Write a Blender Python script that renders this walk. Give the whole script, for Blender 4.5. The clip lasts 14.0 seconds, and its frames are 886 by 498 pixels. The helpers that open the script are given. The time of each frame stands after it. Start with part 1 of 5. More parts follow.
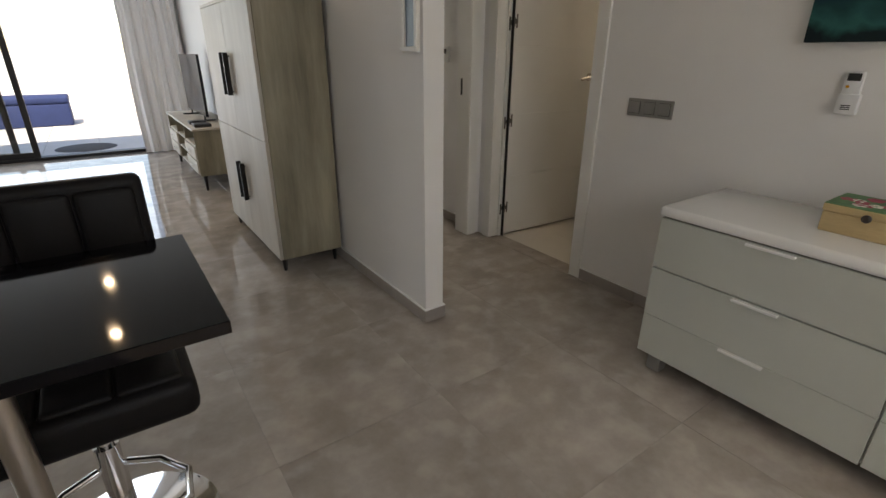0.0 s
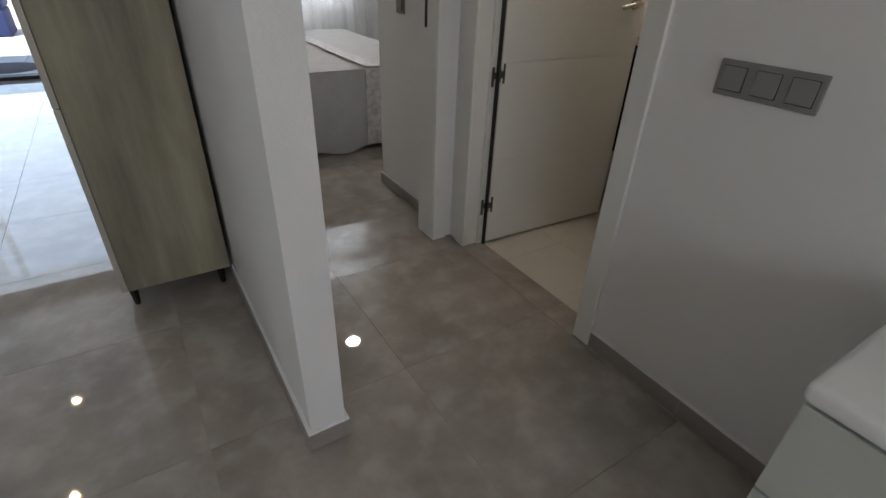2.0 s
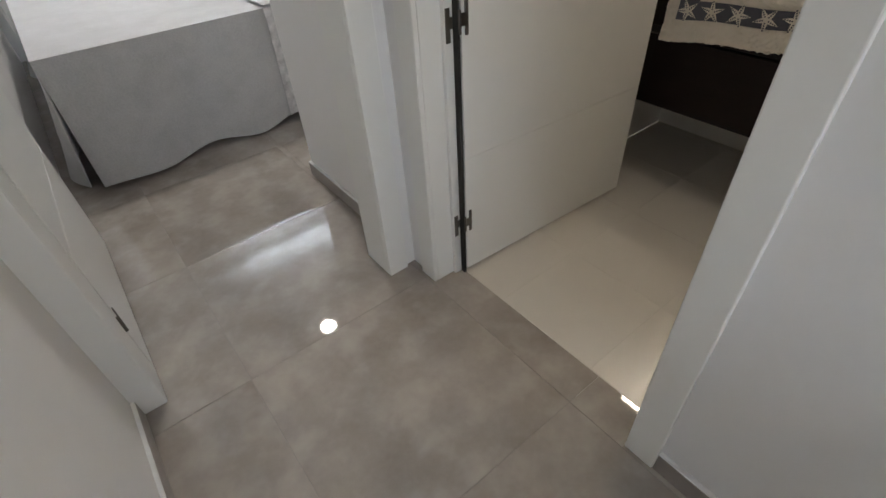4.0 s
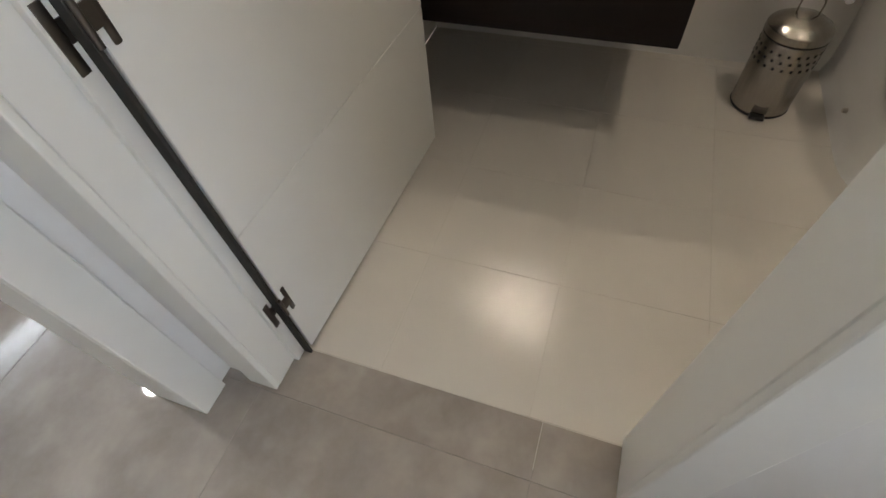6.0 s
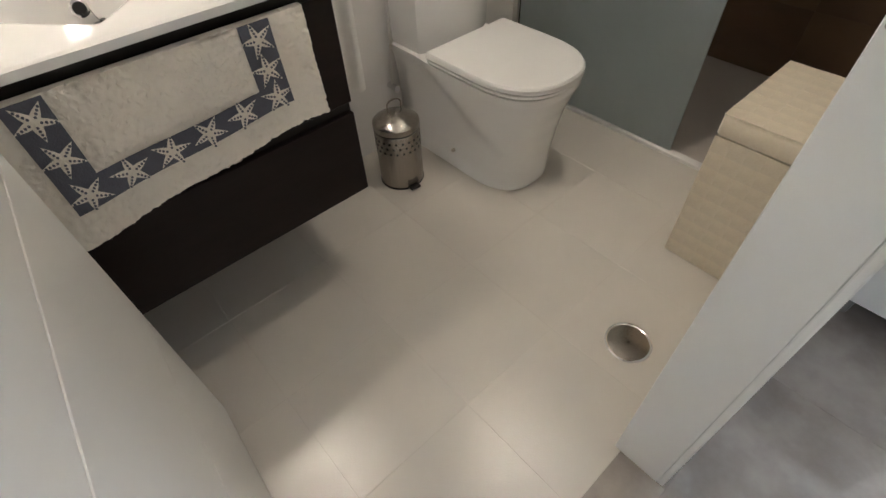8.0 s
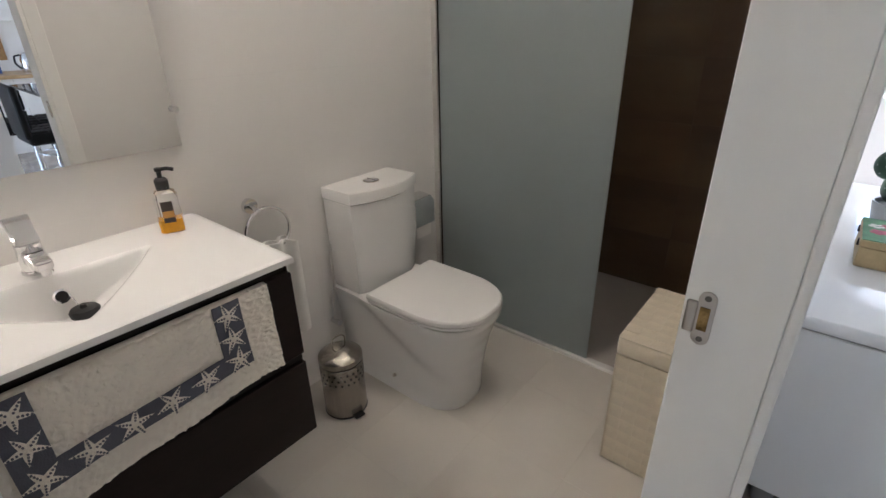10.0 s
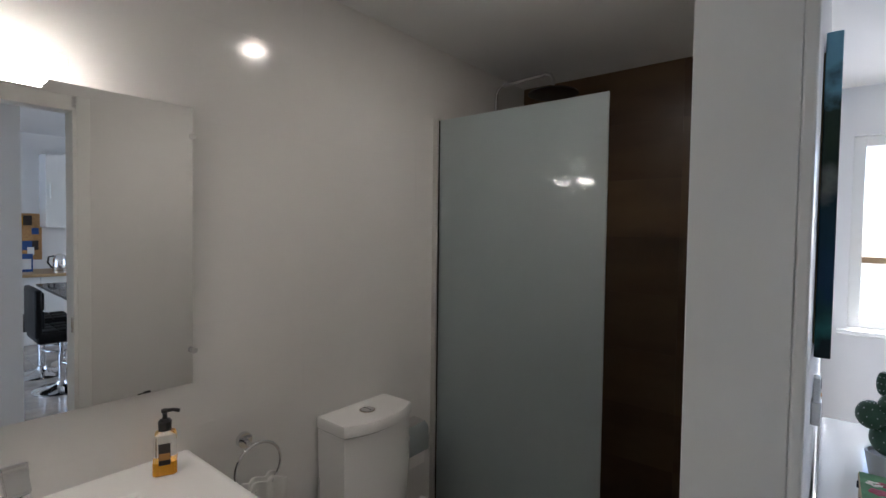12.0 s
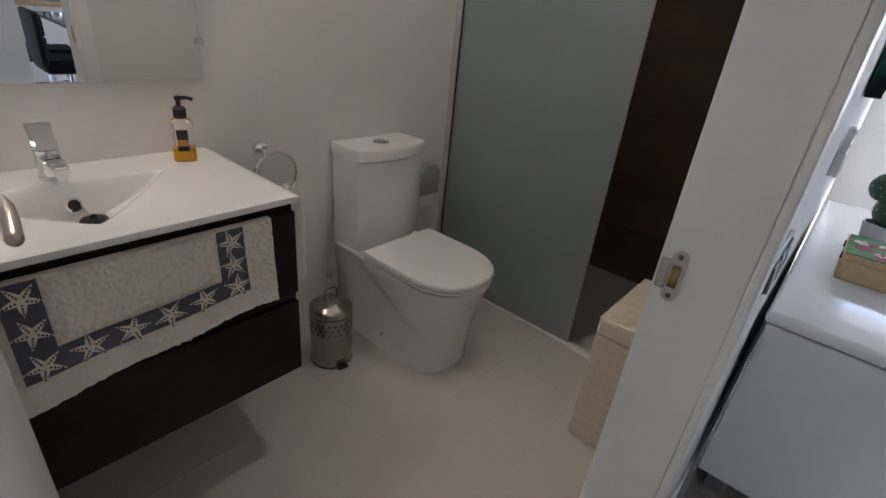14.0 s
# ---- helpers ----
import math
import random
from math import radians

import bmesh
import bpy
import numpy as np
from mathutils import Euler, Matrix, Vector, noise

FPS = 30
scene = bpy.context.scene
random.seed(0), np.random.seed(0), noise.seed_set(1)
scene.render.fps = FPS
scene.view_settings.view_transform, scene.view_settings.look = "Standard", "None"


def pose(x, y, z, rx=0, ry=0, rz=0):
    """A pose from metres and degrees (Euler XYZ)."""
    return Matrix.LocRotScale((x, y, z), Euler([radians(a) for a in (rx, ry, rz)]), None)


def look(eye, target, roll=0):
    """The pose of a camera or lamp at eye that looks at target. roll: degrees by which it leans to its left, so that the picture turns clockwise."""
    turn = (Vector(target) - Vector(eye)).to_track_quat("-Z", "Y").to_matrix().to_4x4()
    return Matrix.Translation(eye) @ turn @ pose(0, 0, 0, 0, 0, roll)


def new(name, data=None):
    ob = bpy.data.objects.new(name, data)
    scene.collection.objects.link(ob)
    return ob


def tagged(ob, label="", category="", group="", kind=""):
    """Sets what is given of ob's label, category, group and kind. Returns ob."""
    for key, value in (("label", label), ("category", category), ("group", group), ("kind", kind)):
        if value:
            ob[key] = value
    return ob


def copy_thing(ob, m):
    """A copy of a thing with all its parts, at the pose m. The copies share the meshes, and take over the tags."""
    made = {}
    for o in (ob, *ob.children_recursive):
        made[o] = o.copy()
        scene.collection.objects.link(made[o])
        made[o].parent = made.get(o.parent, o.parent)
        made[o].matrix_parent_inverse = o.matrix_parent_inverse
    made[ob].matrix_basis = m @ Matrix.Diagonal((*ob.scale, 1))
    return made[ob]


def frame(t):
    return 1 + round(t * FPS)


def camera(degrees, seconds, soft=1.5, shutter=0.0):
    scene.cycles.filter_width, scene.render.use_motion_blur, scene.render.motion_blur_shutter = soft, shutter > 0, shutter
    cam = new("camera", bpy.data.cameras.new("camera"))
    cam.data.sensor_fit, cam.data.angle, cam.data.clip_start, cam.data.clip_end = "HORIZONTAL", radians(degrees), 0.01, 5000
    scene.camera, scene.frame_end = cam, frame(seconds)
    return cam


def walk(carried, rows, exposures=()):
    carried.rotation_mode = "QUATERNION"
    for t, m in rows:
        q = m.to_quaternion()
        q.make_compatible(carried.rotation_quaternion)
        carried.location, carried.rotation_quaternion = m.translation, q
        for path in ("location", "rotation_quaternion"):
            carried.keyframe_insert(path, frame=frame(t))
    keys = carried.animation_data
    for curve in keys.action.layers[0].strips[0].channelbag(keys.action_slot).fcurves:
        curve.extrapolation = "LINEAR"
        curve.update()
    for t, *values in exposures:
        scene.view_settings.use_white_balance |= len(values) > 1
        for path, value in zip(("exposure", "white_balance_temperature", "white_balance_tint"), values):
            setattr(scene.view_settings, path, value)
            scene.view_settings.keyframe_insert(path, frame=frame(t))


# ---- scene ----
cam = camera(85.6, 14.0)
PATH = [
    (0, (-2.049, -1.564, 1.176), (-0.984, -0.05, 0.419), 0.3),
    (0.5, (-1.833, -1.323, 1.17), (-0.765, 0.148, 0.335), 1.9),
    (1, (-1.61, -1.084, 1.173), (-0.572, 0.343, 0.23), 1.3),
    (1.5, (-1.35, -0.921, 1.167), (-0.339, 0.51, 0.202), 3.1),
    (2, (-1.166, -0.794, 1.154), (-0.222, 0.638, 0.126), 2.3),
    (2.2, (-1.082, -0.722, 1.13), (-0.149, 0.702, 0.08), 2.6),
    (4.3, (-0.604, -0.043, 1.082), (0.294, 1.03, -0.346), -5.5),
    (4.5, (-0.587, 0.004, 1.048), (0.432, 0.86, -0.445), -2.8),
    (5, (-0.519, 0.061, 1.009), (0.583, 0.678, -0.542), -1.0),
    (5.5, (-0.366, 0.151, 0.999), (0.69, 0.703, -0.607), -4.3),
    (6, (-0.219, 0.258, 1.001), (0.856, 0.746, -0.613), -6.8),
    (6.5, (-0.141, 0.423, 1.05), (1.007, 0.404, -0.587), -3.3),
    (7, (-0.07, 0.515, 1.027), (1.051, 0.205, -0.6), -2.4),
    (7.5, (0.039, 0.576, 1.07), (1.039, -0.048, -0.546), -0.1),
    (7.7, (0.049, 0.596, 1.116), (1.056, -0.127, -0.453), -1.7),
    (9.8, (0.009, 0.68, 1.32), (1.139, -0.686, 0.395), -1.2),
    (10, (0.01, 0.679, 1.35), (1.168, -0.72, 0.513), -1.2),
    (10.5, (0.013, 0.685, 1.418), (1.225, -0.783, 0.805), -1.0),
    (11, (-0.004, 0.71, 1.469), (1.234, -0.814, 1.091), -0.4),
    (11.5, (-0.018, 0.73, 1.519), (1.23, -0.828, 1.389), 0.4),
    (12, (-0.031, 0.729, 1.528), (1.229, -0.822, 1.453), 0.7),
    (12.5, (-0.027, 0.725, 1.443), (1.21, -0.818, 1.146), 1.4),
    (13, (-0.027, 0.718, 1.386), (1.168, -0.783, 0.821), 2.6),
    (13.5, (-0.031, 0.725, 1.334), (1.125, -0.718, 0.571), 4.6),
    (14, (-0.042, 0.733, 1.304), (1.094, -0.653, 0.418), 6.0),
]
# the clip's camera adapts to the darker hall and bathroom
EXPOSURES = [(0, 1.1, 7600, 14), (0.7, 1.14, 7100, 13), (1.5, 1.08, 6750, 13), (2.2, 1.14, 6700, 12), (4.3, 2.22, 6500, 12), (5, 2.4, 6500, 13), (6, 2.4, 6450, 12),
             (7, 2.62, 6150, 9), (7.5, 2.8, 6100, 10), (7.7, 2.8, 6100, 11), (9.8, 2.5, 5900, 15), (10.5, 2.43, 5780, 15), (11, 2.2, 5700, 15), (11.5, 1.88, 5620, 14),
             (12, 1.66, 5650, 14), (13, 1.54, 5750, 15), (14, 1.84, 5800, 15)]
walk(cam, [(t, look(eye, target, roll)) for t, eye, target, roll in PATH], EXPOSURES)

# ---- world, sun, large lights ----
world = bpy.data.worlds.new("world")
scene.world = world
world.use_nodes = True
wn = world.node_tree.nodes
sky = wn.new("ShaderNodeTexSky")
sky.sky_type = "NISHITA"
sky.sun_disc = False
sky.dust_density = 0.4
sky.sun_elevation = radians(58)
sky.sun_rotation = radians(-153)
wn["Background"].inputs[1].default_value = 0.15
world.node_tree.links.new(sky.outputs[0], wn["Background"].inputs[0])


def lamp(name, kind, m, power, colour=(1, 1, 1), size=0.1, size_y=None, spot=None):
    data = bpy.data.lights.new(name, kind)
    data.energy, data.color = power, colour
    if kind == "AREA":
        data.shape = "RECTANGLE" if size_y else "DISK"
        data.size = size
        if size_y:
            data.size_y = size_y
    elif kind == "SUN":
        data.angle = radians(0.6)
    else:
        data.shadow_soft_size = size
        if spot:
            data.spot_size, data.spot_blend = radians(spot), 0.6
    ob = new(name, data)
    ob.matrix_world = m
    return ob


lamp("sun", "SUN", look((-3, -6, 11), (0, 0, 0)), 4.2, (1.0, 0.95, 0.88))
# daylight standing in the openings
lamp("terrace_daylight", "AREA", look((-3.4, 5.45, 1.15), (-3.4, 0, 1.0)), 27, (0.66, 0.82, 1.0), 3.4, 2.1)
lamp("window_daylight", "AREA", look((-1.5, -3.1, 1.55), (-1.5, 3, 1.0)), 4.8, (0.95, 0.97, 1.0), 2.5, 1.15)
lamp("bedroom_daylight", "AREA", look((0.5, 4.56, 1.56), (0.5, 0, 1.56)), 32, (0.8, 0.9, 1.0), 0.94, 1.42)
# lamps of the place
WARM, NEUTRAL = (1.0, 0.78, 0.52), (1.0, 0.85, 0.665)
DOWNLIGHTS = [(-2.29, 3.54), (-2.29, 2.46)]
for lx, ly in DOWNLIGHTS:
    lamp("downlight_glow", "AREA", look((lx, ly, 2.43), (lx, ly, 0)), 2.3, WARM, 0.06)
lamp("bedroom_glow", "AREA", look((0.22, 3.02, 2.43), (0.22, 3.02, 0)), 4.6, (1.0, 0.95, 0.88), 0.14)
lamp("bath_glow", "SPOT", look((0.75, -0.51, 2.378), (0.75, -0.51, 0)), 1.6, NEUTRAL, 0.045, spot=150)
lamp("mirror_glow", "AREA", look((1.35, 0.52, 1.876), (1.15, 0.52, 0.0)), 0.45, NEUTRAL, 0.19, 0.035)


# ---- materials ----
def mat(name, colour, rough=0.5, metal=0.0, vary=0.06, scale=6.0, fine=0.0, fine_scale=180.0, bump=0.0, bump_scale=60.0,
        coat=0.0, trans=0.0, ior=1.45, rough_vary=0.0, stretch=(1, 1, 1), sheen=0.0, dark=None, per_object=0.0, spec=0.5):
    """A surface: base colour, cloudy variation, fine grain, relief."""
    m = bpy.data.materials.new(name)
    m.use_nodes = True
    nt = m.node_tree
    N, L = nt.nodes, nt.links
    b = N["Principled BSDF"]
    b.inputs["Roughness"].default_value = rough
    b.inputs["Metallic"].default_value = metal
    b.inputs["Coat Weight"].default_value = coat
    b.inputs["Coat Roughness"].default_value = 0.06
    b.inputs["Transmission Weight"].default_value = trans
    b.inputs["IOR"].default_value = ior
    b.inputs["Sheen Weight"].default_value = sheen
    b.inputs["Specular IOR Level"].default_value = spec
    tc = N.new("ShaderNodeTexCoord")
    mp = N.new("ShaderNodeMapping")
    mp.inputs["Scale"].default_value = stretch
    L.new(tc.outputs["Object"], mp.inputs["Vector"])
    if per_object:
        oi = N.new("ShaderNodeObjectInfo")
        add = N.new("ShaderNodeVectorMath")
        mul = N.new("ShaderNodeVectorMath")
        mul.operation = "SCALE"
        mul.inputs[0].default_value = (13.0, 7.0, 5.0)
        L.new(oi.outputs["Random"], mul.inputs["Scale"])
        L.new(mp.outputs[0], add.inputs[0])
        L.new(mul.outputs[0], add.inputs[1])
        vec = add.outputs[0]
    else:
        vec = mp.outputs[0]
    n1 = N.new("ShaderNodeTexNoise")
    n1.inputs["Scale"].default_value, n1.inputs["Detail"].default_value, n1.inputs["Roughness"].default_value = scale, 6, 0.6
    L.new(vec, n1.inputs["Vector"])
    ramp = N.new("ShaderNodeValToRGB")
    c = Vector(colour)
    low = Vector(dark) if dark else c * (1 - vary)
    high = c if dark else c * (1 + vary)
    ramp.color_ramp.elements[0].position, ramp.color_ramp.elements[1].position = 0.3, 0.7
    ramp.color_ramp.elements[0].color = (*low, 1)
    ramp.color_ramp.elements[1].color = (*[min(v, 1) for v in high], 1)
    L.new(n1.outputs["Fac"], ramp.inputs["Fac"])
    col = ramp.outputs["Color"]
    if fine:
        n2 = N.new("ShaderNodeTexNoise")
        n2.inputs["Scale"].default_value, n2.inputs["Detail"].default_value = fine_scale, 3
        L.new(vec, n2.inputs["Vector"])
        mix = N.new("ShaderNodeMix")
        mix.data_type, mix.blend_type = "RGBA", "OVERLAY"
        mix.inputs["Factor"].default_value = fine
        L.new(col, mix.inputs["A"])
        L.new(n2.outputs["Color"], mix.inputs["B"])
        bw = N.new("ShaderNodeRGBToBW")
        L.new(n2.outputs["Color"], bw.inputs[0])
        L.new(bw.outputs[0], mix.inputs["B"])
        col = mix.outputs["Result"]
    L.new(col, b.inputs["Base Color"])
    if rough_vary:
        mr = N.new("ShaderNodeMapRange")
        mr.inputs["To Min"].default_value, mr.inputs["To Max"].default_value = max(rough - rough_vary, 0.02), rough + rough_vary
        L.new(n1.outputs["Fac"], mr.inputs["Value"])
        L.new(mr.outputs[0], b.inputs["Roughness"])
    if bump:
        n3 = N.new("ShaderNodeTexNoise")
        n3.inputs["Scale"].default_value, n3.inputs["Detail"].default_value = bump_scale, 4
        L.new(vec, n3.inputs["Vector"])
        bp = N.new("ShaderNodeBump")
        bp.inputs["Strength"].default_value, bp.inputs["Distance"].default_value = bump, 0.002
        L.new(n3.outputs["Fac"], bp.inputs["Height"])
        L.new(bp.outputs[0], b.inputs["Normal"])
    return m


def glow(name, colour, strength):
    m = bpy.data.materials.new(name)
    m.use_nodes = True
    b = m.node_tree.nodes["Principled BSDF"]
    b.inputs["Base Color"].default_value = (*colour, 1)
    b.inputs["Emission Color"].default_value = (*colour, 1)
    b.inputs["Emission Strength"].default_value = strength
    return m


PAINT = mat("white_wall_paint", (0.79, 0.78, 0.765), 0.75, vary=0.02, scale=1.3, bump=0.25, bump_scale=160)
CEILING = mat("ceiling_paint", (0.8, 0.8, 0.79), 0.85, vary=0.015, scale=1.0, bump=0.15, bump_scale=120)
FLOOR = mat("polished_grey_tile", (0.425, 0.38, 0.34), 0.02, vary=0.0, scale=4.5, dark=(0.275, 0.243, 0.218), fine=0.08, fine_scale=60,
            rough_vary=0.012, per_object=1.0, spec=0.8)


def mottle(m, scale, colour, low, high, most):
    """Pale cloudy blotches over a material's base colour."""
    N, L = m.node_tree.nodes, m.node_tree.links
    b = N["Principled BSDF"]
    old = b.inputs["Base Color"].links[0].from_socket
    vec = N["Noise Texture"].inputs["Vector"].links[0].from_socket
    n = N.new("ShaderNodeTexNoise")
    n.inputs["Scale"].default_value, n.inputs["Detail"].default_value, n.inputs["Roughness"].default_value, n.inputs["Distortion"].default_value = scale, 3, 0.5, 0.15
    L.new(vec, n.inputs["Vector"])
    mr = N.new("ShaderNodeMapRange")
    mr.inputs["From Min"].default_value, mr.inputs["From Max"].default_value, mr.inputs["To Max"].default_value = low, high, most
    L.new(n.outputs["Fac"], mr.inputs["Value"])
    mix = N.new("ShaderNodeMix")
    mix.data_type = "RGBA"
    mix.inputs["B"].default_value = (*colour, 1)
    L.new(mr.outputs[0], mix.inputs["Factor"])
    L.new(old, mix.inputs["A"])
    L.new(mix.outputs["Result"], b.inputs["Base Color"])


mottle(FLOOR, 9.0, (0.48, 0.442, 0.402), 0.5, 0.78, 0.55)
GROUT = mat("grey_grout", (0.29, 0.265, 0.245), 0.35, vary=0.15, scale=30, bump=0.3)
SKIRT = mat("grey_tile_skirting", (0.32, 0.285, 0.262), 0.3, vary=0.1, scale=5, fine=0.06)
CREAM = mat("cream_bathroom_tile", (0.66, 0.624, 0.568), 0.14, vary=0.025, scale=3.5, bump=0.2, bump_scale=300, per_object=1.0)
CREAM_GROUT = mat("cream_grout", (0.61, 0.575, 0.515), 0.8, vary=0.08, scale=30)
WTILE = mat("white_wall_tile", (0.76, 0.745, 0.72), 0.14, spec=0.85, vary=0.012, scale=2.0, bump=0.06, bump_scale=25)
WGROUT = mat("white_grout", (0.77, 0.755, 0.73), 0.5, vary=0.04, scale=40)
BROWN = mat("brown_wood_look_tile", (0.108, 0.06, 0.032), 0.3, vary=0.0, dark=(0.07, 0.038, 0.021), scale=1.5, stretch=(1.0, 1.0, 2.6),
            fine=0.12, fine_scale=7, rough_vary=0.03, per_object=1.0)
mottle(BROWN, 1.3, (0.15, 0.095, 0.046), 0.42, 0.72, 0.8)
BROWN_GROUT = mat("brown_grout", (0.03, 0.018, 0.012), 0.8, vary=0.1)
LACQUER = mat("white_door_lacquer", (0.79, 0.785, 0.75), 0.38, vary=0.012, scale=1.6, bump=0.05, bump_scale=90)
GLOSS = mat("white_gloss_lacquer", (0.8, 0.8, 0.775), 0.12, vary=0.01, scale=1.5, coat=0.4)
# white fronts toned greyer than the carcass: their weaker light is in the colour
DRAWER_SHADED = mat("shade_toned_white_drawer", (0.5, 0.52, 0.475), 0.1, vary=0.012, scale=1.5)
CERAMIC = mat("white_ceramic", (0.8, 0.795, 0.78), 0.09, vary=0.008, scale=1.5, coat=0.3)
CHROME = mat("chrome", (0.78, 0.78, 0.79), 0.07, 1.0, vary=0.02, scale=10)
NICKEL = mat("brushed_nickel", (0.52, 0.48, 0.43), 0.3, 1.0, vary=0.06, scale=20, fine=0.1, stretch=(1, 1, 0.1))
HINGE = mat("hinge_steel", (0.16, 0.145, 0.13), 0.34, 1.0, vary=0.08, scale=20)
STEEL = mat("brushed_steel", (0.5, 0.46, 0.41), 0.27, 1.0, vary=0.05, scale=14, fine=0.14, fine_scale=90, stretch=(1, 1, 0.05))
DARKSTEEL = mat("dark_brushed_steel", (0.36, 0.335, 0.3), 0.24, 1.0, vary=0.1, scale=9, fine=0.2, fine_scale=70, stretch=(1, 1, 0.04))
BRASS = mat("brass_catch", (0.3, 0.2, 0.08), 0.35, 1.0, vary=0.6, scale=60)
LEATHER = mat("black_leatherette", (0.006, 0.0055, 0.006), 0.5, spec=0.25, vary=0.15, scale=9, bump=0.25, bump_scale=420)
TABLE = mat("black_glass_top", (0.005, 0.005, 0.0065), 0.05, spec=0.14, vary=0.1, scale=3, rough_vary=0.015)
BLACK = mat("black_metal", (0.018, 0.017, 0.017), 0.4, 0.3, vary=0.1)
BLACKP = mat("black_plastic", (0.015, 0.015, 0.015), 0.35, vary=0.1)
# near-black colour standing in for the shade inside narrow gaps
GAP_SHADE = mat("gap_shade", (0.03, 0.028, 0.025), 0.8, vary=0.1)
WOOD = mat("grey_washed_oak", (0.43, 0.39, 0.29), 0.5, vary=0.0, dark=(0.125, 0.112, 0.078), scale=2.0, stretch=(2.7, 2.7, 0.36), fine=0.16,
           fine_scale=26, bump=0.12, bump_scale=40)
PALEWOOD = mat("pale_washed_oak_front", (0.56, 0.525, 0.46), 0.5, vary=0.0, dark=(0.45, 0.41, 0.35), scale=2.2, stretch=(3, 3, 0.5), fine=0.1,
               fine_scale=26)
WENGE = mat("dark_wenge_veneer", (0.017, 0.0115, 0.0105), 0.42, spec=0.2, vary=0.16, scale=4, stretch=(6, 1.0, 6), fine=0.14, fine_scale=40)
WENGE_CARCASS = mat("dark_carcass", (0.012, 0.010, 0.009), 0.5, vary=0.1)
ALU = mat("satin_aluminium", (0.72, 0.71, 0.68), 0.3, 0.9, vary=0.03)
ANTHRACITE = mat("anthracite_frame", (0.022, 0.021, 0.022), 0.4, 0.2, vary=0.1)
FROST = mat("frosted_glass", (0.6, 0.69, 0.7), 0.35, vary=0.02, scale=2, trans=0.7, ior=1.35, coat=0.7)
GLASS = mat("clear_glass", (0.96, 0.98, 0.98), 0.01, vary=0.005, trans=1.0, ior=1.45)
MIRROR = mat("mirror_silver", (0.86, 0.87, 0.87), 0.006, 1.0, vary=0.004)
CURTAIN = mat("pale_grey_curtain", (0.82, 0.82, 0.84), 0.85, vary=0.04, scale=4, fine=0.15, fine_scale=320, sheen=0.2)
SHEER = mat("pale_sheer_curtain", (0.8, 0.8, 0.8), 0.9, vary=0.03, scale=5, fine=0.1, fine_scale=320)
nt = SHEER.node_tree
tl, mx = nt.nodes.new("ShaderNodeBsdfTranslucent"), nt.nodes.new("ShaderNodeMixShader")
tl.inputs["Color"].default_value = (0.8, 0.8, 0.8, 1)
mx.inputs[0].default_value = 0.42
nt.links.new(nt.nodes["Principled BSDF"].outputs[0], mx.inputs[1])
nt.links.new(tl.outputs[0], mx.inputs[2])
nt.links.new(mx.outputs[0], nt.nodes["Material Output"].inputs["Surface"])
BEDSPREAD = mat("grey_bedspread", (0.46, 0.455, 0.45), 0.85, vary=0.08, scale=9, fine=0.22, fine_scale=160, bump=0.7, bump_scale=90, sheen=0.3)
BEDBAND = mat("patterned_band", (0.58, 0.57, 0.56), 0.8, vary=0.3, scale=26, bump=0.5, bump_scale=60, sheen=0.2)
COTTON = mat("cream_cotton_pile", (0.82, 0.77, 0.68), 0.95, vary=0.05, scale=14, fine=0.15, fine_scale=420, bump=0.45, bump_scale=330, sheen=0.3)
COTTON_BLUE = mat("slate_blue_cotton", (0.115, 0.12, 0.15), 0.95, vary=0.1, scale=40, fine=0.2, fine_scale=400, bump=0.7, bump_scale=380)
TOWEL = mat("white_towelling", (0.78, 0.77, 0.74), 0.95, vary=0.03, scale=12, bump=1.0, bump_scale=350, sheen=0.2)
WEAVE = mat("cream_satin_weave", (0.72, 0.645, 0.51), 0.45, vary=0.09, scale=9, fine=0.2, fine_scale=150, bump=0.3, bump_scale=60, sheen=0.4)
BOXWOOD = mat("pale_wooden_box", (0.56, 0.41, 0.21), 0.5, vary=0.1, scale=5, stretch=(1, 5, 5), fine=0.15, fine_scale=60)
CACTUS = mat("cactus_green", (0.026, 0.07, 0.035), 0.45, vary=0.25, scale=18, bump=0.3)
POT = mat("grey_pot", (0.42, 0.43, 0.43), 0.5, vary=0.05)
SWITCH = mat("grey_switch_plastic", (0.25, 0.245, 0.235), 0.38, vary=0.03)
WPLASTIC = mat("white_plastic", (0.75, 0.75, 0.74), 0.35, vary=0.01)
AMBER = mat("amber_soap", (0.78, 0.36, 0.015), 0.1, vary=0.08, scale=30, trans=0.15)
LABEL = mat("amber_label", (0.5, 0.25, 0.06), 0.5, vary=0.08)
DARKLABEL = mat("dark_label", (0.035, 0.025, 0.02), 0.5, vary=0.08)
NAVY = mat("navy_outdoor_fabric", (0.016, 0.03, 0.10), 0.8, vary=0.1, scale=8, fine=0.15, bump=0.2)
TERRACE = mat("pale_terrace_tile", (0.58, 0.55, 0.5), 0.6, vary=0.05, scale=3, per_object=1.0)
RENDERW = mat("white_render", (0.72, 0.7, 0.67), 0.85, vary=0.03, scale=3, bump=0.4)
SCREEN = mat("tv_screen", (0.01, 0.011, 0.016), 0.12, vary=0.1)
WORKTOP = mat("oak_worktop", (0.45, 0.31, 0.16), 0.4, vary=0.12, scale=4, stretch=(5, 1, 5), fine=0.1)
CORK = mat("cork", (0.42, 0.24, 0.1), 0.9, vary=0.2, scale=40, bump=0.4)
PAPER = mat("white_paper", (0.75, 0.74, 0.72), 0.8, vary=0.02)
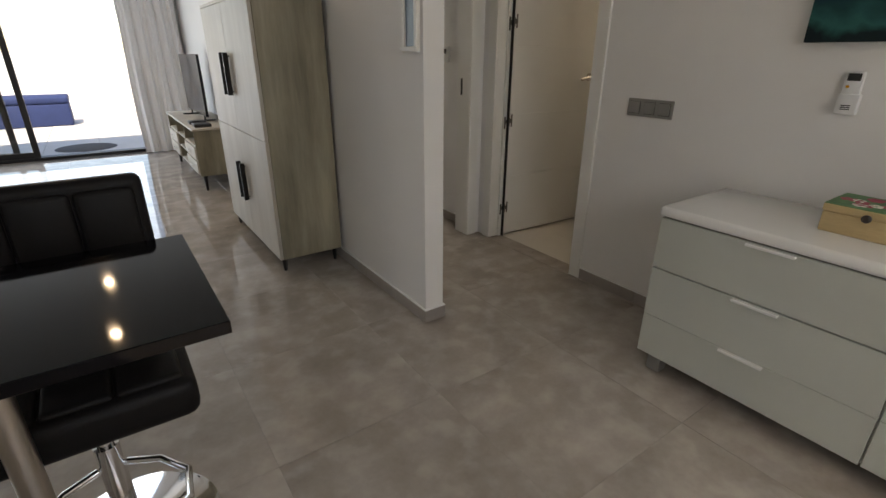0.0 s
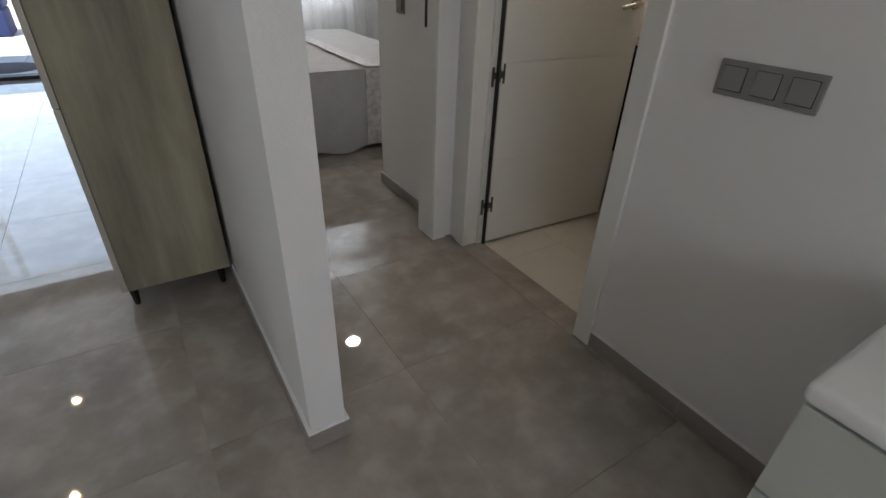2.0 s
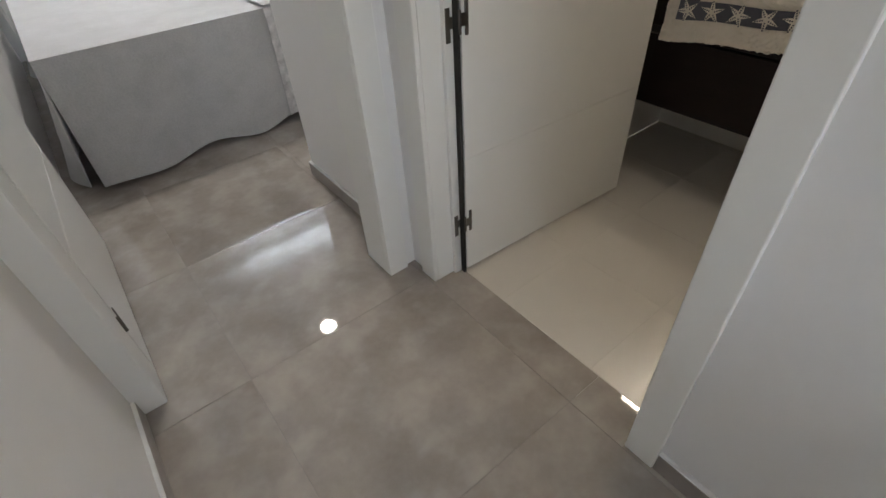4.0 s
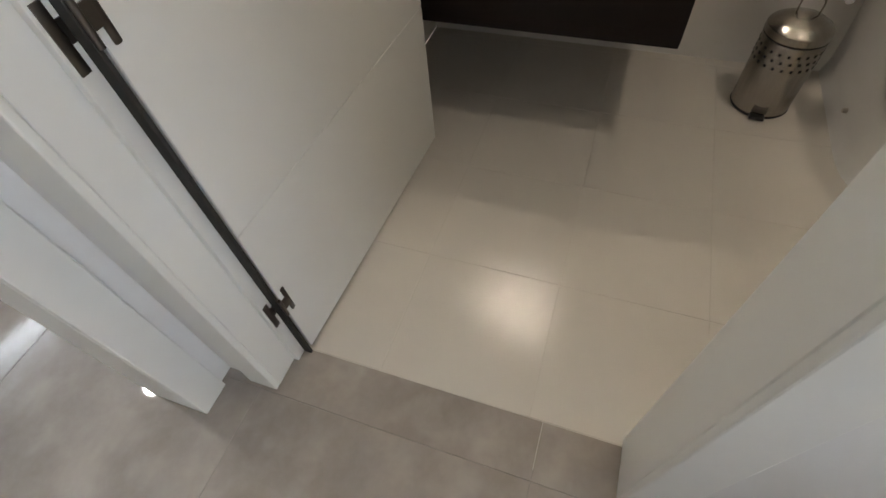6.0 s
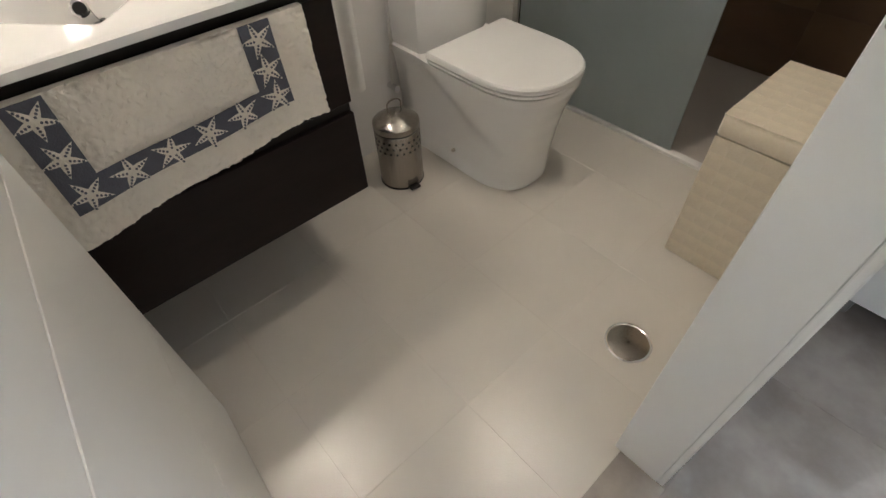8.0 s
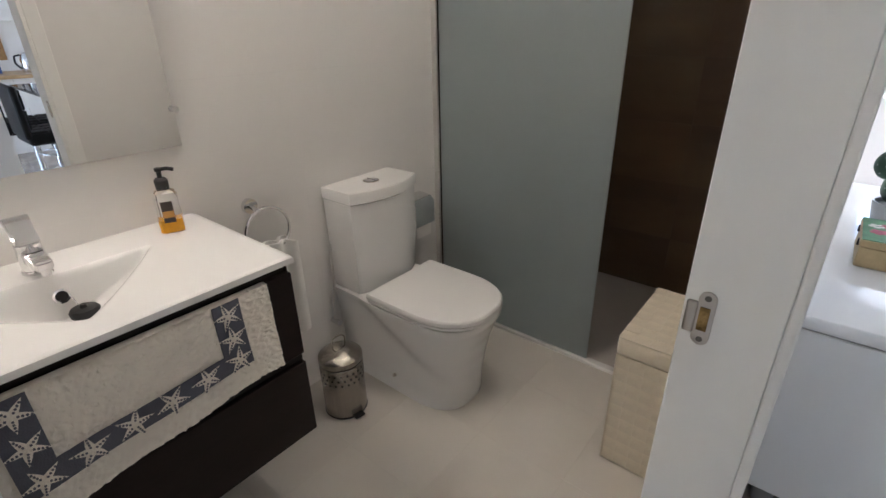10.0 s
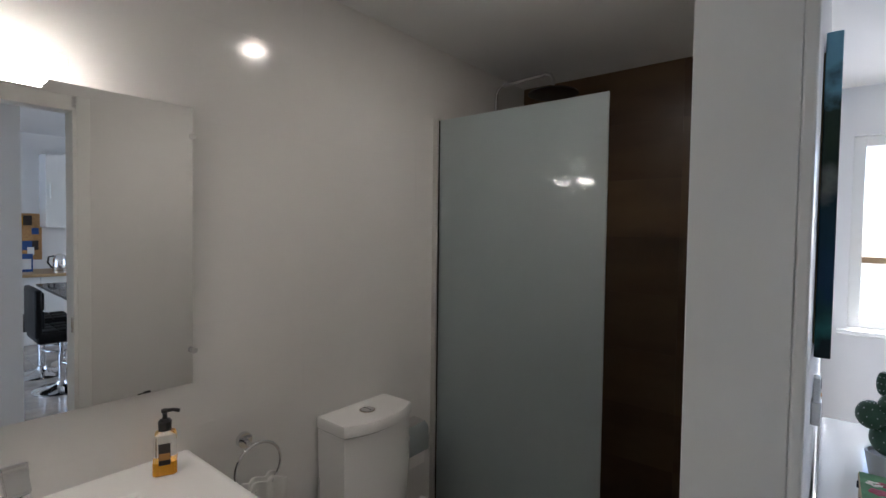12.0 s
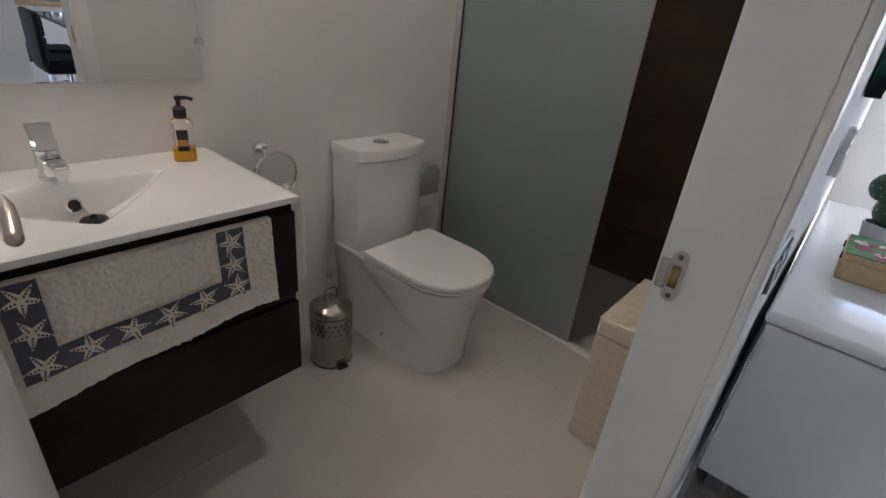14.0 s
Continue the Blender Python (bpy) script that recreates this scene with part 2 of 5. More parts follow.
TISSUE = mat("toilet_tissue", (0.8, 0.78, 0.75), 0.95, vary=0.02, bump=0.4, bump_scale=200)
TRAY = mat("shower_tray_resin", (0.5, 0.46, 0.42), 0.45, vary=0.04, scale=5, bump=0.3, bump_scale=200)
RED, BLUE, GREEN = mat("red_print", (0.45, 0.03, 0.04), 0.6, vary=0.15), mat("blue_print", (0.03, 0.09, 0.28), 0.6, vary=0.15), mat("green_print", (0.1, 0.24, 0.1), 0.6, vary=0.3, scale=30)
PINK = mat("flower_print", (0.42, 0.06, 0.1), 0.6, vary=0.3, scale=40)
LAMPGLOW = glow("lamp_diffuser", (1.0, 0.85, 0.67), 58.0)
DOWNGLOW = glow("downlight_lens", (1.0, 0.66, 0.26), 7.0)
MIRRORGLOW = glow("mirror_lamp_diffuser", (1.0, 0.87, 0.7), 14.0)
WHITEGLOW = glow("white_downlight_lens", (1.0, 0.97, 0.92), 9.2)


# ---- mesh helpers ----
def box(bm, x0, x1, y0, y1, z0, z1, bevel=0.0, seg=1):
    m = Matrix.Translation(((x0 + x1) / 2, (y0 + y1) / 2, (z0 + z1) / 2)) @ Matrix.Diagonal((x1 - x0, y1 - y0, z1 - z0, 1))
    vs = bmesh.ops.create_cube(bm, size=1, matrix=m)["verts"]
    if bevel:
        es = list({e for v in vs for e in v.link_edges})
        bmesh.ops.bevel(bm, geom=es, offset=bevel, segments=seg, affect="EDGES", profile=0.5)
    return bm


def rod(bm, a, b, r0, r1=None, seg=16):
    a, b = Vector(a), Vector(b)
    d = b - a
    m = Matrix.Translation((a + b) / 2) @ d.to_track_quat("Z", "Y").to_matrix().to_4x4()
    bmesh.ops.create_cone(bm, cap_ends=True, segments=seg, radius1=r0, radius2=r0 if r1 is None else r1, depth=d.length, matrix=m)
    return bm


def ball(bm, c, r, sx=1, sy=1, sz=1, seg=16):
    bmesh.ops.create_uvsphere(bm, u_segments=seg, v_segments=seg // 2 + 2, radius=r, matrix=Matrix.Translation(c) @ Matrix.Diagonal((sx, sy, sz, 1)))
    return bm


def lathe(bm, profile, c=(0, 0, 0), seg=28):
    """Turn (radius, height) pairs round the z axis."""
    rings = []
    for r, z in profile:
        rings.append([bm.verts.new((c[0] + r * math.cos(2 * math.pi * k / seg), c[1] + r * math.sin(2 * math.pi * k / seg), c[2] + z)) for k in range(seg)])
    for lo, hi in zip(rings, rings[1:]):
        for k in range(seg):
            bm.faces.new((lo[k], lo[(k + 1) % seg], hi[(k + 1) % seg], hi[k]))
    bm.faces.new(rings[0][::-1])
    bm.faces.new(rings[-1])
    return bm


def tube(bm, points, r, seg=10):
    """A round bar along points."""
    pts = [Vector(p) for p in points]
    rings, side = [], None
    for k, p in enumerate(pts):
        d = (pts[min(k + 1, len(pts) - 1)] - pts[max(k - 1, 0)]).normalized()
        if side is None:
            side = d.orthogonal().normalized()
        side = (side - d * side.dot(d)).normalized()
        up = d.cross(side)
        rings.append([bm.verts.new(p + r * (math.cos(2 * math.pi * j / seg) * side + math.sin(2 * math.pi * j / seg) * up)) for j in range(seg)])
    for lo, hi in zip(rings, rings[1:]):
        for j in range(seg):
            bm.faces.new((lo[j], lo[(j + 1) % seg], hi[(j + 1) % seg], hi[j]))
    bm.faces.new(rings[0][::-1])
    bm.faces.new(rings[-1])
    return bm


def loft(bm, rings, caps=True):
    """Skin closed rings of equal length."""
    vs = [[bm.verts.new(p) for p in ring] for ring in rings]
    n = len(vs[0])
    for lo, hi in zip(vs, vs[1:]):
        for k in range(n):
            bm.faces.new((lo[k], lo[(k + 1) % n], hi[(k + 1) % n], hi[k]))
    if caps:
        bm.faces.new(vs[0][::-1])
        bm.faces.new(vs[-1])
    return bm


def sheet(bm, f, nu, nv, thick=0.0):
    """A grid of points f(u, v), u and v from 0 to 1, with a back at the given thickness."""
    def layer(off):
        return [[bm.verts.new(Vector(f(i / nu, j / nv)) + Vector(off)) for j in range(nv + 1)] for i in range(nu + 1)]
    a = layer((0, 0, 0))
    for i in range(nu):
        for j in range(nv):
            bm.faces.new((a[i][j], a[i + 1][j], a[i + 1][j + 1], a[i][j + 1]))
    if thick:
        bmesh.ops.recalc_face_normals(bm, faces=bm.faces)
        bmesh.ops.solidify(bm, geom=bm.faces[:], thickness=thick)
    return bm


def mesh_of(name, bm, material, smooth=False):
    bmesh.ops.recalc_face_normals(bm, faces=bm.faces)
    me = bpy.data.meshes.new(name)
    bm.to_mesh(me)
    bm.free()
    me.materials.append(material)
    if smooth:
        for p in me.polygons:
            p.use_smooth = not (p.area > 0.0015 and max(abs(c) for c in p.normal) > 0.99995)
        me.set_sharp_from_angle(angle=radians(38))
    return me


def part(name, bm, material, parent=None, label="", smooth=True):
    ob = new(name, mesh_of(name, bm, material, smooth))
    if parent is not None:
        ob.parent = parent
    if label:
        ob["label"] = label
    return ob


def thing(name, loc, label, category, group="", rz=0.0):
    ob = new(name)
    ob.empty_display_size = 0.1
    ob.matrix_world = pose(*loc, 0, 0, rz)
    return tagged(ob, label, category, group)


def B():
    return bmesh.new()


def slab(name, dims, material, label="", category="", kind="structure", bevel=0.0):
    ob = part(name, box(B(), *dims, bevel), material, smooth=False)
    return tagged(ob, label, category, kind=kind)


# ---- large structure ----
H = 2.45          # ceiling of hall, living room and bedroom
HB = 2.397        # ceiling of the bathroom
DOOR_H = 2.03
Y_END, Y_KIT, X_KIT = 5.6, -3.2, -4.6


def wall(name, pieces, label, material=PAINT):
    bm = B()
    for d in pieces:
        box(bm, *d)
    return tagged(part(name, bm, material, smooth=False), label, "wall", kind="structure")


# wall between hall and bathroom, with the door opening
wall("wall_bathroom_front", [(0, 0.09, Y_KIT, 0.055, 0, H), (0, 0.09, 0.80, 1.66, 0, H), (0, 0.09, 0.055, 0.80, DOOR_H + 0.02, H)],
     "white painted wall with an opening to the bathroom")
wall("wall_bathroom_inner", [(0.09, 0.098, -1.885, 0.05, 0, HB), (0.09, 0.098, 0.81, 0.935, 0, HB), (0.09, 0.098, 0.05, 0.81, DOOR_H + 0.07, HB)],
     "white tiled inside of the bathroom's front wall", WTILE)
wall("wall_partition", [(-0.982, -0.886, 0.09, Y_END, 0, H)], "white painted partition wall with a free end")
wall("wall_bedroom_front", [(-0.886, -0.835, 0.919, 1.035, 0, H), (-0.092, 0.0, 0.919, 1.035, 0, H), (-0.835, -0.092, 0.919, 1.035, DOOR_H + 0.02, H)],
     "white painted wall with the bedroom doorway")
wall("wall_bedroom_side", [(0.09, 3.2, 1.56, 1.66, 0, H)], "white painted bedroom wall")
wall("wall_bedroom_east", [(3.2, 3.3, 1.56, 5.3, 0, H)], "white painted bedroom wall")
wall("wall_bedroom_far", [(-0.886, 0.0, 4.58, 4.68, 0, H), (1.0, 3.2, 4.58, 4.68, 0, H), (0.0, 1.0, 4.58, 4.68, 0, 0.9), (0.0, 1.0, 4.58, 4.68, 2.36, H)],
     "white painted bedroom wall with a window")
wall("wall_living_far", [(-1.55, -0.886, Y_END, Y_END + 0.2, 0, H), (X_KIT, -1.55, Y_END, Y_END + 0.2, 2.25, H)], "white painted wall over the terrace doors")
wall("wall_kitchen", [(X_KIT - 0.1, X_KIT, Y_KIT, Y_END + 0.2, 0, H)], "white painted kitchen wall")
wall("wall_window", [(X_KIT, -2.75, Y_KIT - 0.15, Y_KIT, 0, H), (-0.12, 0.09, Y_KIT - 0.15, Y_KIT, 0, H), (-2.75, -0.12, Y_KIT - 0.15, Y_KIT, 0, 0.95),
                     (-2.75, -0.12, Y_KIT - 0.15, Y_KIT, 2.15, H)], "white painted wall with a wide window")
wall("wall_bathroom_end", [(0.098, 1.56, 0.935, 1.035, 0, HB)], "white tiled bathroom wall", WTILE)
slab("ceiling", (X_KIT - 0.1, 0.0, Y_KIT - 0.15, Y_END + 0.2, H, H + 0.1), CEILING, "plain white ceiling", "ceiling")
slab("ceiling_bedroom", (0.0, 3.3, 0.98, 5.3, H, H + 0.1), CEILING, "plain white bedroom ceiling", "ceiling")
slab("ceiling_bathroom", (0.09, 1.56, -2.0, 1.03, HB, HB + 0.06), CEILING, "plain white bathroom ceiling", "ceiling")

# floors: dark joint bed, tiles on it further down
slab("floor", (X_KIT, -0.0, Y_KIT, Y_END + 0.2, -0.08, -0.0012), GROUT, "large polished grey porcelain floor tiles", "floor")
slab("floor_bedroom", (0.0, 3.2, 1.035, 4.58, -0.08, -0.0012), GROUT, "polished grey porcelain tiles in the bedroom", "floor")
slab("floor_bathroom", (0.0, 1.46, -1.035, 0.935, -0.08, -0.0008), CREAM_GROUT, "cream square bathroom floor tiles", "floor")
slab("floor_shower", (0.098, 1.46, -1.885, -1.035, -0.08, 0.006), TRAY, "flat beige shower tray level with the floor", "shower tray")

# ---- skirting ----
sk = tagged(new("baseboard"), "grey tile skirting along the white walls", "baseboard", kind="structure")


def skirt(x0, x1, y0, y1):
    part("skirting_tile", box(B(), x0, x1, y0, y1, 0, 0.06, 0.0015), SKIRT, sk, smooth=False)
    # added white strip: the skirting's top face, coloured pale for light from above
    part("sealant_bead", box(B(), x0, x1, y0, y1, 0.0602, 0.066, 0.0012), CEILING, sk, "white strip for the skirting's light-catching top face", smooth=False)


for a in range(3):
    skirt(-0.992, -0.982, 0.09 + 0.6 * a, 0.6885 + 0.6 * a)
skirt(-0.992, -0.982, 1.89, Y_END)
skirt(-0.992, -0.876, 0.08, 0.09)
skirt(-0.886, -0.876, 0.09, 0.6)
skirt(-0.886, -0.876, 0.6015, 0.904)
for y0, y1 in ((-0.352, -0.001), (-0.952, -0.3535), (-1.552, -0.9535), (-2.152, -1.5535), (Y_KIT, -2.1535)):
    skirt(-0.011, 0.0, y0, y1)
skirt(-0.011, 0.0, 1.05, 1.4)
skirt(-0.011, 0.0, 1.4015, 1.671)
skirt(0.0, 3.2, 1.66, 1.671)

# ---- bathroom walls behind their tiles ----
wall("wall_bathroom_back", [(1.468, 1.56, -1.985, 1.035, 0, HB)], "white tiled bathroom wall", WGROUT)
wall("wall_shower_end", [(0.09, 1.468, -1.985, -1.883, 0, HB)], "dark brown wood-look tiled shower wall", BROWN_GROUT)


def rect(bm, x0, x1, y0, y1, z0, z1, b=0.003, seg=1):
    return box(bm, x0, x1, y0, y1, z0, z1, b, seg)


# ---- doors and their frames ----
def door_frame(name, label, m, width, depth, open_side=1):
    """A lined opening: origin at the floor in the middle of the opening's face, x along the wall, y into the wall."""
    fr = new(name)
    fr.matrix_world = m
    tagged(fr, label, "door frame", kind="structure")
    w, h = width / 2, DOOR_H
    for s in (-1, 1):
        x0, x1 = sorted((s * w, s * (w + 0.015)))
        part("lining", rect(B(), x0, x1, 0.0, depth + 0.012, 0, h + 0.015, 0.0015), LACQUER, fr, smooth=False)
        a0, a1 = sorted((s * (w - 0.0), s * (w + 0.07)))
        part("architrave", rect(B(), a0, a1, -0.014, 0.0, 0, h + 0.07, 0.003, 2), LACQUER, fr, smooth=False)
        b0, b1 = sorted((s * (w + 0.0155), s * (w + 0.07)))
        part("architrave", rect(B(), b0, b1, depth, depth + 0.012, 0, h + 0.07, 0.003, 2), LACQUER, fr, smooth=False)
    part("lining", rect(B(), -w, w, 0.0, depth, h, h + 0.015, 0.0015), LACQUER, fr, smooth=False)
    part("architrave", rect(B(), -w, w, -0.014, 0.0, h, h + 0.07, 0.003, 2), LACQUER, fr, smooth=False)
    part("architrave", rect(B(), -w, w, depth, depth + 0.012, h, h + 0.07, 0.003, 2), LACQUER, fr, smooth=False)
    return fr


def lever(parent, x, y, z, side, toward):
    """A lever handle on a rose, at (x, y, z) of the leaf's face; side: which way it stands off; toward: which way the lever points."""
    bm = B()
    rod(bm, (x, y, z), (x, y + side * 0.009, z), 0.026, 0.024, 24)
    rod(bm, (x, y + side * 0.009, z), (x, y + side * 0.045, z), 0.009, 0.009, 14)
    tube(bm, [(x, y + side * 0.043, z), (x + toward * 0.012, y + side * 0.052, z), (x + toward * 0.04, y + side * 0.056, z - 0.001),
              (x + toward * 0.08, y + side * 0.055, z - 0.004), (x + toward * 0.118, y + side * 0.052, z - 0.012)], 0.0095, 12)
    ball(bm, (x + toward * 0.118, y + side * 0.052, z - 0.012), 0.0098, 1.25, 1, 1, 12)
    return part("handle", bm, NICKEL, parent, "brushed nickel lever handle")


def hinge(parent, x, y, z):
    bm = B()
    for dx, dz in ((0.02, 0.006),):
        box(bm, x + dx - 0.005, x + dx + 0.005, y - 0.0022, y + 0.001, z - 0.038 + dz, z + 0.038 + dz, 0.0024, 2)
    box(bm, x, x + 0.018, y - 0.0021, y, z - 0.01, z + 0.018)
    rod(bm, (x, y - 0.001, z - 0.026), (x, y - 0.001, z + 0.026), 0.0042, None, 12)
    return part("hinge", bm, HINGE, parent, "dark steel hinge")


def door_leaf(name, label, m, width, handle_side, hinges_at=(0.2, 0.775, 1.35, 1.9)):
    """A leaf with horizontal grooves: x from the hinge, y through its thickness, visible face at y = 0."""
    d = new(name)
    d.matrix_world = m
    tagged(d, label, "door", kind="structure")
    t, h = 0.037, DOOR_H - 0.012
    foot = 0.012
    part("core", rect(B(), -0.014, width, 0.0022, t - 0.0022, foot, h, 0.001), LACQUER, d, smooth=False)
    cuts = [foot, 0.42, 0.82, 1.22, 1.62, h]
    for a, b in zip(cuts, cuts[1:]):
        for y0, y1 in ((0.0, 0.0022), (t - 0.0022, t)):
            part("panel", rect(B(), -0.014, width, y0, y1, a + 0.0013, b - 0.0013, 0.0011), LACQUER, d, smooth=False)
    lever(d, width - 0.06, 0.0, 1.03, -1, handle_side)
    lever(d, width - 0.06, t, 1.03, 1, handle_side)
    part("lock_plate", rect(B(), width - 0.0002, width + 0.0022, 0.008, 0.029, 0.9, 1.1, 0.001), NICKEL, d, "nickel lock plate", smooth=False)
    part("latch", rect(B(), width + 0.002, width + 0.009, 0.012, 0.025, 0.99, 1.01, 0.002), NICKEL, d, smooth=False)
    for z in hinges_at:
        hinge(d, -0.02, -0.001, z)
    return d


f1 = door_frame("door_frame_1", "white lacquered door lining and architrave of the bathroom", pose(0, 0.4285, 0, 0, 0, -90), 0.717, 0.098)
for z in (0.2, 0.775, 1.35, 1.9):
    hp = part("hinge_plate", box(B(), 0.066, 0.0795, 0.7722, 0.7745, z - 0.046, z + 0.03, 0.0009, 2), HINGE, f1, "dark steel hinge plate")
    hp.matrix_parent_inverse = f1.matrix_world.inverted()
    hp = part("hinge_tongue", box(B(), 0.0795, 0.094, 0.7724, 0.7743, z - 0.016, z + 0.01), HINGE, f1)
    hp.matrix_parent_inverse = f1.matrix_world.inverted()
# catch plate on the latch side of the bathroom frame
bm = B()
outline = [(0.083 + 0.0105 * math.sin(a), 1.035 + 0.0105 * math.cos(a)) for a in (math.pi * (k / 12 - 0.5) for k in range(13))]
outline += [(y, 2.014 - z) for y, z in reversed(outline)]
loft(bm, [[Vector((x, y, z)) for y, z in outline] for x in (0.3552, 0.3585)])
part("strike_plate", bm, NICKEL, f1, "nickel strike plate with a lip")
part("strike_hollow", rect(B(), 0.3538, 0.3552, 0.0775, 0.0895, 0.99, 1.024, 0.0005), BRASS, f1, "worn brass catch", smooth=False)
part("strike_lip", rect(B(), 0.3525, 0.3585, 0.0925, 0.106, 0.984, 1.03, 0.003, 3), NICKEL, f1)
for z in (0.977, 1.037):
    part("screw", rod(B(), (0.3546, 0.083, z), (0.3562, 0.083, z), 0.004, None, 12), HINGE, f1)
ang = math.degrees(math.atan2(0.715 - 0.753, 0.837 - 0.113))
door_leaf("door_1", "white lacquered bathroom door with shallow grooves, wide open", pose(0.113, 0.756, 0, 0, 0, ang), 0.725, -1)
# dark strip added for the shade in the open gap on the hinge side
part("door_gap_seal", rect(B(), 0.086, 0.0935, 0.755, 0.7735, 0.0, DOOR_H - 0.02, 0.001), GAP_SHADE, f1, smooth=False).matrix_parent_inverse = f1.matrix_world.inverted()
part("rebate_strip", rect(B(), 0.062, 0.0965, 0.774, 0.7868, 0.0, DOOR_H - 0.001, 0.001), LACQUER, f1, smooth=False).matrix_parent_inverse = f1.matrix_world.inverted()
f2 = door_frame("door_frame_2", "white lacquered door lining and architrave of the bedroom", pose(-0.4635, 0.919, 0, 0, 0, 0), 0.713, 0.116)
part("strike_plate", rect(B(), 0.3553, 0.3585, 0.071, 0.091, 0.93, 1.03, 0.001), BLACKP, f2, smooth=False)
d2 = door_leaf("door_2", "white lacquered bedroom door standing wide open", pose(-0.818, 1.052, 0, 0, 0, 90), 0.71, -1)

# ---- hall: switches, picture, remote ----
def switch(loc, gangs, label, rz=90):
    """Rocker switches on a wall: x along the wall, y off the wall."""
    s = thing("light_switch", loc, label, "light switch", rz=rz)
    w = 0.0735 * gangs + 0.003
    part("frame", box(B(), -w / 2, w / 2, 0.0, 0.008, -0.039, 0.039, 0.003, 2), SWITCH, s, smooth=False)
    for k in range(gangs):
        c = -w / 2 + 0.0015 + 0.0735 * (k + 0.5)
        bm = box(B(), c - 0.025, c + 0.025, 0.0085, 0.0135, -0.025, 0.025, 0.0012, 2)
        ob = part("rocker", bm, SWITCH, s, smooth=False)
        ob.rotation_euler = (radians(3.2), 0, 0)
        # dark plate paints the shade in the slit round each rocker
        part("rocker_gap", box(B(), c - 0.0268, c + 0.0268, 0.0086, 0.0095, -0.0268, 0.0268), GAP_SHADE, s, smooth=False)
    return s


switch((-0.0, -0.27, 0.951), 3, "grey plastic triple rocker light switch on the white wall")
switch((-0.0, 1.41, 0.98), 1, "grey plastic single light switch by the bedroom door")
th = thing("thermostat", (0, 1.31, 1.17), "small white room thermostat on the bedroom wall", "thermostat", rz=90)
part("body", box(B(), -0.035, 0.035, 0.0, 0.022, -0.05, 0.05, 0.005, 2), WPLASTIC, th)
part("display", box(B(), -0.02, 0.02, 0.022, 0.0235, 0.005, 0.035), BLACKP, th, smooth=False)

rem = thing("remote_control", (0, -0.985, 1.06), "white air-conditioning remote in a wall holder", "remote control", rz=90)
part("holder", box(B(), -0.03, 0.03, 0.0, 0.024, -0.065, 0.0, 0.004, 2), WPLASTIC, rem)
part("body", box(B(), -0.025, 0.025, 0.003, 0.021, -0.055, 0.07, 0.006, 2), WPLASTIC, rem)
part("display", box(B(), -0.018, 0.018, 0.021, 0.0222, 0.04, 0.063), BLACKP, rem, "dark display", smooth=False)
part("button", rod(B(), (0.012, 0.0205, 0.022), (0.012, 0.023, 0.022), 0.005), AMBER, rem, "orange button")
for k in range(3):
    part("print_bar", box(B(), -0.012, 0.014, 0.0245, 0.0252, -0.05 + 0.006 * k, -0.047 + 0.006 * k), BLACKP, rem, smooth=False)


def canvas_material():
    """A seascape in bands of height: dark water, reef greens, rock, sky."""
    m = bpy.data.materials.new("seascape_print")
    m.use_nodes = True
    N, L = m.node_tree.nodes, m.node_tree.links
    b = N["Principled BSDF"]
    b.inputs["Roughness"].default_value = 0.6
    b.inputs["Specular IOR Level"].default_value = 0.25
    tc, sp = N.new("ShaderNodeTexCoord"), N.new("ShaderNodeSeparateXYZ")
    L.new(tc.outputs["Generated"], sp.inputs[0])
    n = N.new("ShaderNodeTexNoise")
    n.inputs["Scale"].default_value, n.inputs["Detail"].default_value = 9, 8
    L.new(tc.outputs["Object"], n.inputs["Vector"])
    mul = N.new("ShaderNodeMath")
    mul.operation, mul.inputs[1].default_value = "MULTIPLY_ADD", 0.28
    L.new(n.outputs["Fac"], mul.inputs[0])
    L.new(sp.outputs["Z"], mul.inputs[2])
    r = N.new("ShaderNodeValToRGB")
    stops = [(0.0, (0.006, 0.02, 0.022)), (0.16, (0.004, 0.012, 0.016)), (0.22, (0.02, 0.12, 0.11)), (0.3, (0.008, 0.05, 0.055)),
             (0.36, (0.004, 0.03, 0.07)), (0.62, (0.006, 0.03, 0.045)), (0.68, (0.16, 0.17, 0.15)), (0.74, (0.012, 0.025, 0.016)), (0.95, (0.02, 0.035, 0.022)), (1.0, (0.2, 0.42, 0.55))]
    r.color_ramp.elements[0].color = (*stops[0][1], 1)
    r.color_ramp.elements[1].position, r.color_ramp.elements[1].color = 1.0, (*stops[-1][1], 1)
    for p, c in stops[1:-1]:
        r.color_ramp.elements.new(p).color = (*c, 1)
    L.new(mul.outputs[0], r.inputs["Fac"])
    L.new(r.outputs["Color"], b.inputs["Base Color"])
    return m


cv = thing("canvas_print", (0, -1.278, 1.216), "unframed canvas print of a dark green seascape", "picture", rz=90)
part("canvas", box(B(), -0.46, 0.46, 0.004, 0.038, 0.0, 0.82, 0.002), canvas_material(), cv, smooth=False)
part("stretcher", box(B(), -0.43, 0.43, 0.0, 0.004, 0.03, 0.78), BOXWOOD, cv, smooth=False)

pf = thing("picture_frame", (-0.982, 0.165, 1.18), "small white-framed print on the partition wall", "picture", rz=-90)
for x0, x1, z0, z1 in ((-0.055, 0.055, 0, 0.02), (-0.055, 0.055, 0.31, 0.33), (-0.055, -0.035, 0.02, 0.31), (0.035, 0.055, 0.02, 0.31)):
    part("frame", box(B(), x0, x1, -0.018, 0.0, z0, z1, 0.002), LACQUER, pf, smooth=False)
